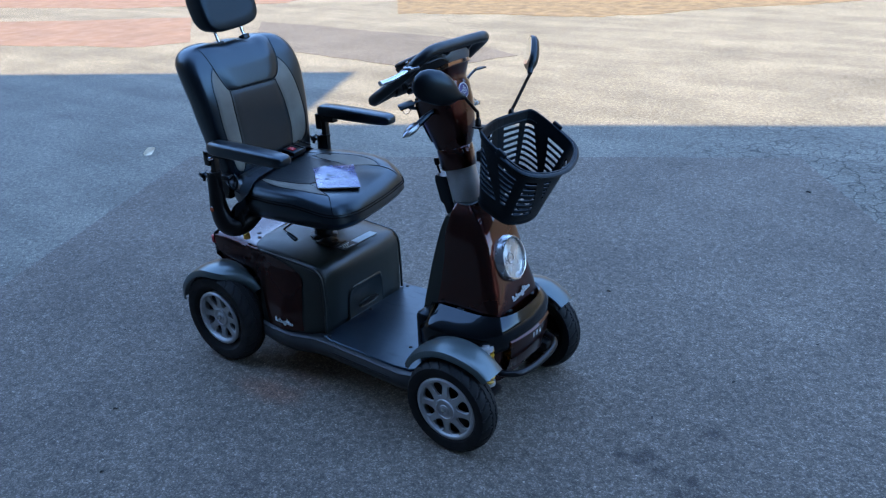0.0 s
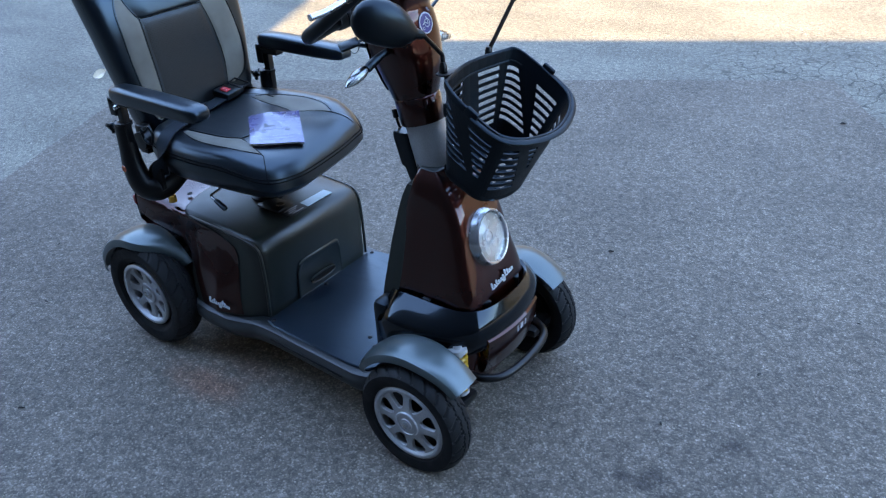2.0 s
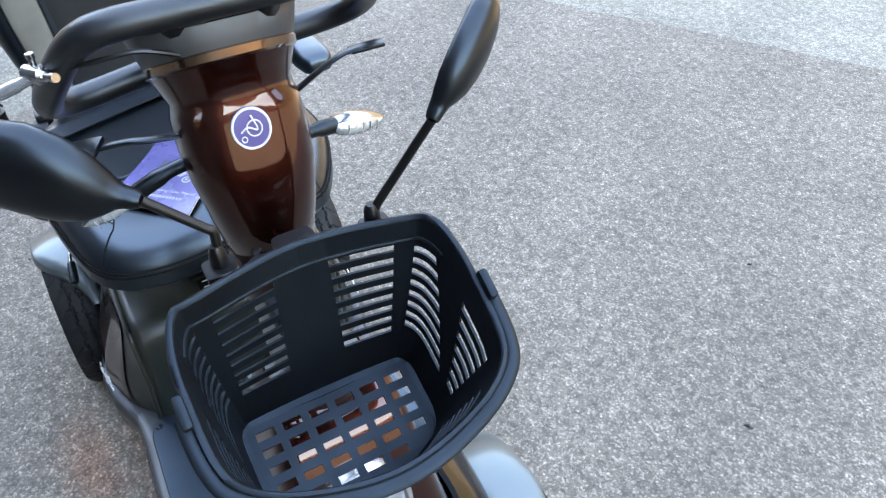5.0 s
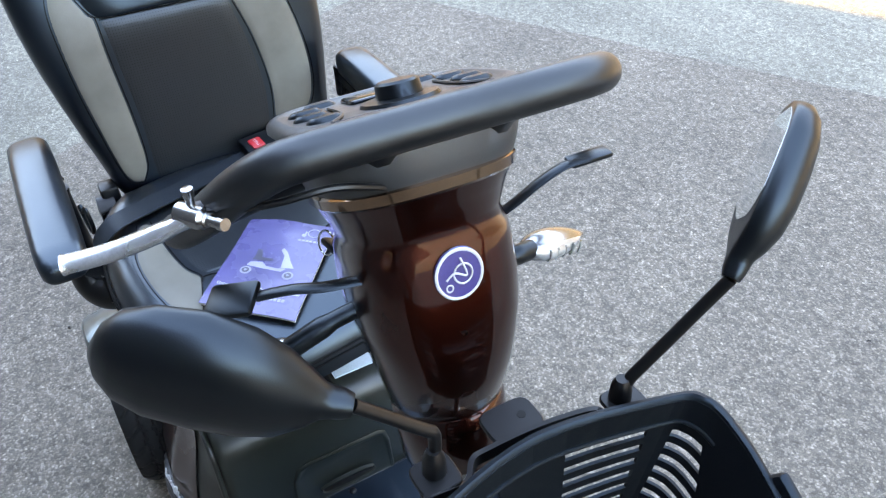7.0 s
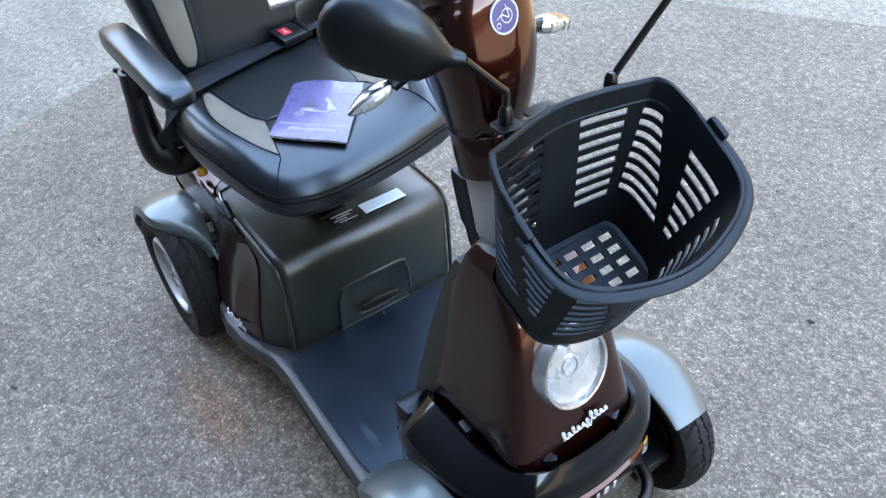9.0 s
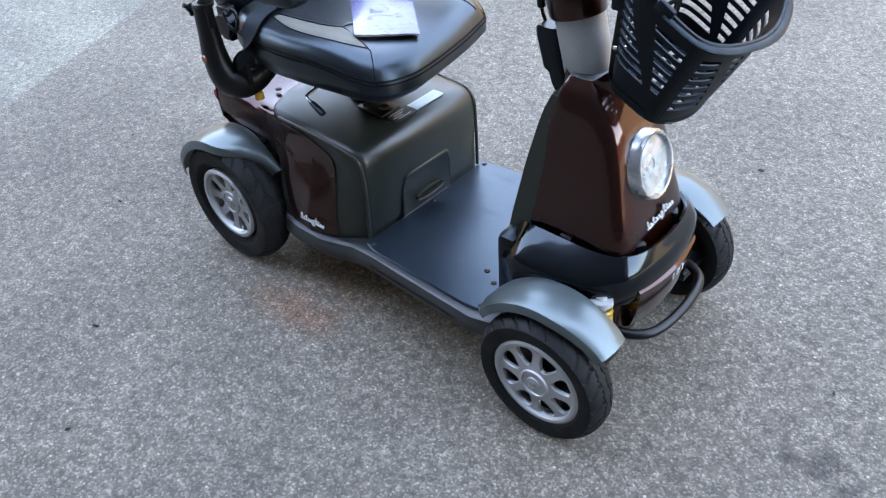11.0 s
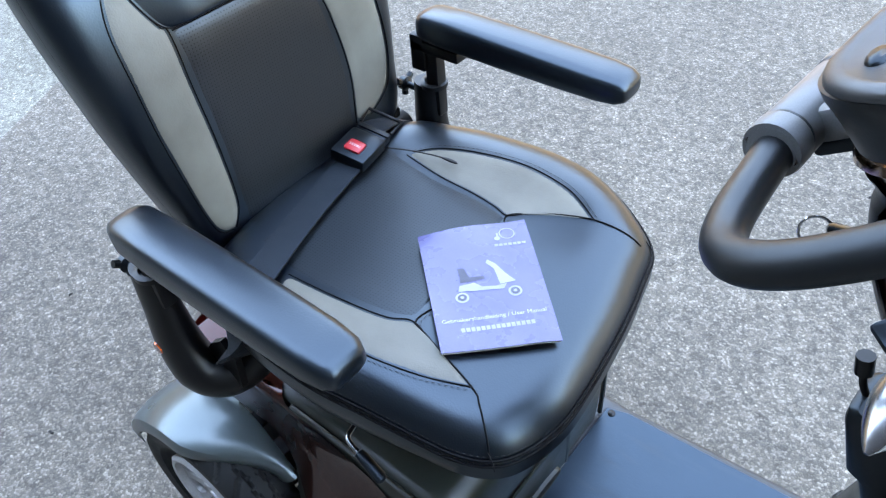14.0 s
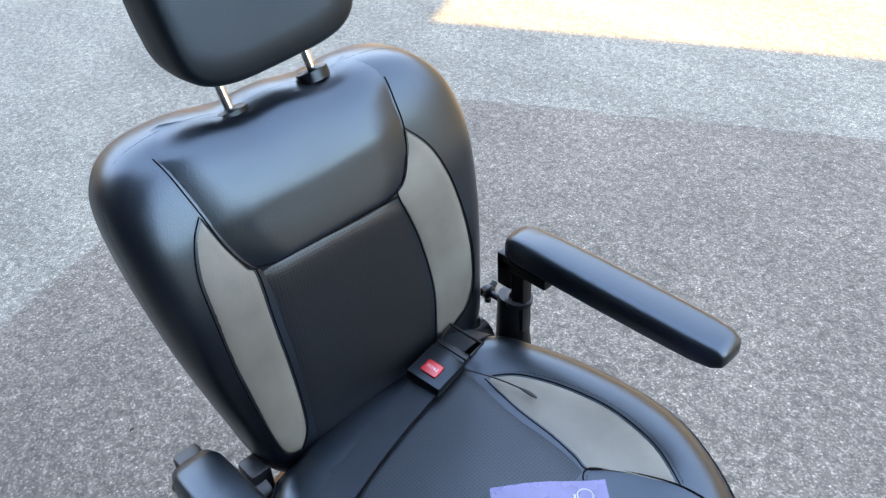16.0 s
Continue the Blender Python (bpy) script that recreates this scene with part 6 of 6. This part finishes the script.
basket = thing("basket", "black plastic slotted front basket", "basket")
thicken(part("basket_wall", basket_wall(), M_BASKET, basket, "slotted black plastic wall", BASKET, flat=True), 0.0032)


def inner_ledge():
    """A narrow step on the inside of the wall, below the rim, round the rear half."""
    pts = []
    for k in range(-20, 45):
        q = wall_place(k, 0.885)
        pts.append(q + (Vector((1.17, 0.0, q.z)) - q).normalized() * 0.0022)
    return tube(pts, 0.0021, 6)


part("inner_ledge", inner_ledge(), M_BASKET, basket, "", BASKET)


def basket_floor():
    bm = bmesh.new()
    xs = [1.066, 1.075, 1.0845, 1.0945, 1.104, 1.114, 1.1235, 1.1335, 1.143, 1.153, 1.1625, 1.174]
    ys = [-0.106, -0.097, -0.073, -0.063, -0.039, -0.029, -0.005, 0.005, 0.029, 0.039, 0.063, 0.073, 0.097, 0.106]
    verts = {}

    def inside(x, y):
        return abs(y) < 0.108 - 1.2 * max(0.0, x - 1.148)

    for i, x in enumerate(xs):
        for j, y in enumerate(ys):
            lim = 0.108 - 1.2 * max(0.0, x - 1.148)
            verts[i, j] = bm.verts.new((x, max(-lim, min(lim, y)), foot_z(x) - 0.002))
    for i in range(len(xs) - 1):
        for j in range(len(ys) - 1):
            if i % 2 == 1 and j % 2 == 1 and inside(xs[i + 1], abs(ys[j]) + 0.004) and inside(xs[i + 1], abs(ys[j + 1]) + 0.004):
                continue
            try:
                bm.faces.new((verts[i, j], verts[i + 1, j], verts[i + 1, j + 1], verts[i, j + 1]))
            except ValueError:
                pass
    border = [verts[0, j] for j in range(len(ys))] + [verts[i, len(ys) - 1] for i in range(1, len(xs))] + [verts[len(xs) - 1, j] for j in range(len(ys) - 2, -1, -1)] + [verts[i, 0] for i in range(len(xs) - 2, 0, -1)]
    lip = []
    for v in border:
        q = min(FOOT_LINE, key=lambda p: (p - v.co).length)
        lip.append(bm.verts.new(q))
    for k in range(len(border)):
        j = (k + 1) % len(border)
        try:
            bm.faces.new((border[k], border[j], lip[j], lip[k]))
        except ValueError:
            pass
    return bm


thicken(part("basket_floor", basket_floor(), M_BASKET, basket, "pierced black plastic floor", BASKET, flat=True), 0.004)
centre = Vector((1.19, 0, 0))
bm = bmesh.new()
rows = []
for q in RIM_LINE:
    o = Vector((q.x - centre.x, q.y, 0)).normalized()
    rows.append([q + o * d + Vector((0, 0, h)) for d, h in ((-0.0015, -0.004), (-0.001, 0.003), (0.0015, 0.005), (0.0055, 0.004), (0.0070, 0.0), (0.0068, -0.013), (0.0050, -0.014), (0.0020, -0.006))])
skin(bm, rows, True, (False, False), True)
part("basket_rim", bm, M_BASKET, basket, "rolled black plastic rim", BASKET, sharp=50)
rows = []
for q in FOOT_LINE:
    o = Vector((q.x - 1.12, q.y, 0)).normalized()
    rows.append([q + o * d + Vector((0, 0, h)) for d, h in ((0.0065, 0.016), (0.0055, 0.004), (0.0, -0.006), (-0.010, -0.008), (-0.010, -0.003), (0.0, 0.002))])
bm = bmesh.new()
skin(bm, rows, True, (False, False), True)
part("basket_foot", bm, M_BASKET, basket, "", BASKET, sharp=50)
pts = []
for q in RIM_LINE[5 * 12:15 * 12 + 1]:
    o = Vector((q.x - centre.x, q.y, 0)).normalized()
    pts.append(q + o * 0.0125 + Vector((0, 0, -0.002)))
handle = part("basket_handle", tube(pts, 0.0072, 8, flat=0.40, up=(1, 0, 0)), M_BASKET, basket, "folded black plastic carrying handle", BASKET)
for s in (-1, 1):
    part("handle_pivot", block((-0.017, -0.0055, -0.012), (0.017, 0.0055, 0.011), 0.004), M_BASKET, handle, "", BASKET @ pose(1.178, s * 0.1635, 0.984, 0, 33, 0))
part("hanger", block((1.006, -0.035, 0.90), (1.055, 0.035, 0.935), 0.006), M_BASKET, basket, "", BASKET)

# ---- booklet on the seat ----
booklet = thing("user_manual", "worn purple user manual booklet lying on the seat", "booklet")
A, B, C = Vector((0.431, -0.164, 0)), Vector((0.528, -0.052, 0)), Vector((0.281, -0.030, 0))
SEAT_TOP = lambda x, y: seat_z(x, y - SEAT_Y)  # noqa: E731


def leaf_place(u, v, lift):
    """u across the foot, v up the page, both from 0 to 1."""
    q = A + (B - A) * u + (C - A) * v
    curl = 0.010 * smooth(0.5, 1.0, v) * (0.35 + 0.65 * math.sin(u * math.pi * 0.9 + 0.5) ** 2) + 0.004 * u * (1 - v)
    return Vector((q.x, q.y, SEAT_TOP(q.x, q.y) + 0.004 + lift + curl))


def page_block(lo, hi, inset, name, material, label=""):
    rows_t, rows_b = [], []
    for i in range(13):
        v = inset + (1 - 2 * inset) * i / 12
        rows_t.append([leaf_place(inset + (1 - 2 * inset) * j / 10, v, hi) for j in range(11)])
        rows_b.append([leaf_place(inset + (1 - 2 * inset) * j / 10, v, lo) for j in range(11)])
    bm = bmesh.new()
    skin(bm, rows_t, False)
    skin(bm, rows_b, False)
    rim_t = rows_t[0] + [r[-1] for r in rows_t[1:]] + rows_t[-1][-2::-1] + [r[0] for r in rows_t[-2:0:-1]]
    rim_b = rows_b[0] + [r[-1] for r in rows_b[1:]] + rows_b[-1][-2::-1] + [r[0] for r in rows_b[-2:0:-1]]
    skin(bm, [rim_t, rim_b])
    return part(name, bm, material, booklet, label, sharp=50)


page_block(0.0, 0.0048, 0.008, "pages", M_PAPER, "stack of white pages")
page_block(0.005, 0.0056, 0.0, "front_cover", M_COVER, "creased purple front cover")


def printed(shape, material, name, lift=0.0062, label=""):
    """Flat print on the cover, a polygon in page units."""
    bm = bmesh.new()
    bm.faces.new([bm.verts.new(leaf_place(u, v, lift)) for u, v in shape])
    return part(name, bm, material, booklet, label, flat=True)


def disc(cu, cv, r, n=18):
    return [(cu + r * math.cos(2 * math.pi * k / n), cv + r * 0.70 * math.sin(2 * math.pi * k / n)) for k in range(n)]


def bar(u0, v0, u1, v1):
    return [(u0, v0), (u1, v0), (u1, v1), (u0, v1)]


for u in (0.27, 0.73):
    printed(disc(u, 0.40, 0.060), M_PRINT, "printed_wheel")
    printed(disc(u, 0.40, 0.040), M_DARKPRINT, "printed_wheel", 0.0066)
    printed(disc(u, 0.40, 0.016), M_PRINT, "printed_wheel", 0.0070)
printed([(0.25, 0.455), (0.42, 0.44), (0.64, 0.43), (0.68, 0.47), (0.58, 0.46), (0.46, 0.47), (0.40, 0.51), (0.27, 0.50)], M_PALE, "printed_body")
printed([(0.62, 0.47), (0.76, 0.48), (0.70, 0.54), (0.62, 0.64), (0.56, 0.68), (0.54, 0.655), (0.60, 0.60)], M_PRINT, "printed_body")
printed([(0.28, 0.525), (0.50, 0.53), (0.50, 0.555), (0.37, 0.56), (0.34, 0.64), (0.28, 0.645), (0.29, 0.58)], M_DARKPRINT, "printed_seat")
for u0, v0, u1, v1 in ((0.66, 0.78, 0.95, 0.800), (0.20, 0.135, 0.82, 0.165)):
    cut = u0
    while cut < u1 - 0.01:
        w = 0.032
        printed(bar(cut, v0, min(u1, cut + w), v1), M_PRINT, "print_bars", label="brand line drawn as bars")
        cut += w + 0.010
printed(bar(0.70, 0.84, 0.72, 0.90), M_PRINT, "printed_mark")
for k in range(20):
    a0, a1 = 2 * math.pi * k / 20, 2 * math.pi * (k + 1) / 20
    printed([(0.80 + r * math.cos(a), 0.89 + r * 0.7 * math.sin(a)) for r, a in ((0.062, a0), (0.062, a1), (0.074, a1), (0.074, a0))], M_PRINT, "printed_mark")
printed(disc(0.70, 0.850, 0.026), M_PRINT, "printed_mark")
words = bpy.data.curves.new("words", "FONT")
words.body = "Gebruikershandleiding / User Manual"
words.size, words.align_x = 0.0086, "CENTER"
temp = bpy.data.objects.new("words", words)
scene.collection.objects.link(temp)
flat_text = bpy.data.meshes.new_from_object(temp.evaluated_get(bpy.context.evaluated_depsgraph_get()))
bpy.data.objects.remove(temp)
bm = bmesh.new()
bm.from_mesh(flat_text)
for v in bm.verts:
    u, w = 0.5 + v.co.x / 0.145, 0.215 + v.co.y / 0.212
    v.co = leaf_place(u, w, 0.0063)
part("title_words", bm, M_WHITE, booklet, "white title words", flat=True)

# ---- litter on the ground ----
leaf = bmesh.new()
rows = []
for k in range(9):
    f = k / 8
    w = 0.030 * math.sin(math.pi * min(0.97, max(0.06, f))) ** 0.8
    rows.append([Vector((-0.045 + 0.09 * f, -w, 0.012 + 0.016 * f * f)), Vector((-0.045 + 0.09 * f, 0, 0.004 + 0.012 * f * f)), Vector((-0.045 + 0.09 * f, w, 0.018 + 0.010 * f))])
skin(leaf, rows, False)
tagged(part("leaf", leaf, M_LEAF, None, "", pose(-2.71, 1.27, 0.012, 38, -20, 60)), "curled pale dry leaf on the asphalt", "leaf")
for x, y, a, size in ((1.032, 0.952, 20, 1.0), (1.714, 0.531, 75, 0.9), (-0.07, -0.79, 40, 0.9), (1.47, 2.66, 10, 1.3), (1.55, 0.18, 120, 0.7), (0.62, 1.38, 60, 0.6), (-0.55, -0.42, 15, 0.7), (-0.9, -0.15, 100, 0.6), (0.2, -1.02, 70, 0.7), (1.9, 0.95, 30, 0.6)):
    bm = tube(spline([(-0.010, 0, 0.004), (-0.003, 0.003, 0.007), (0.004, 0.0, 0.006), (0.011, 0.004, 0.004)], 3), [0.002, 0.003, 0.004, 0.004, 0.0045, 0.004, 0.0035, 0.003, 0.002, 0.001], 6, flat=0.7)
    tagged(part("debris", bm, M_TWIG, None, "", pose(x, y, 0.003, 0, 0, a) @ Matrix.Scale(size, 4)), "small dark crumb of bark on the asphalt", "debris", "crumbs on the asphalt")
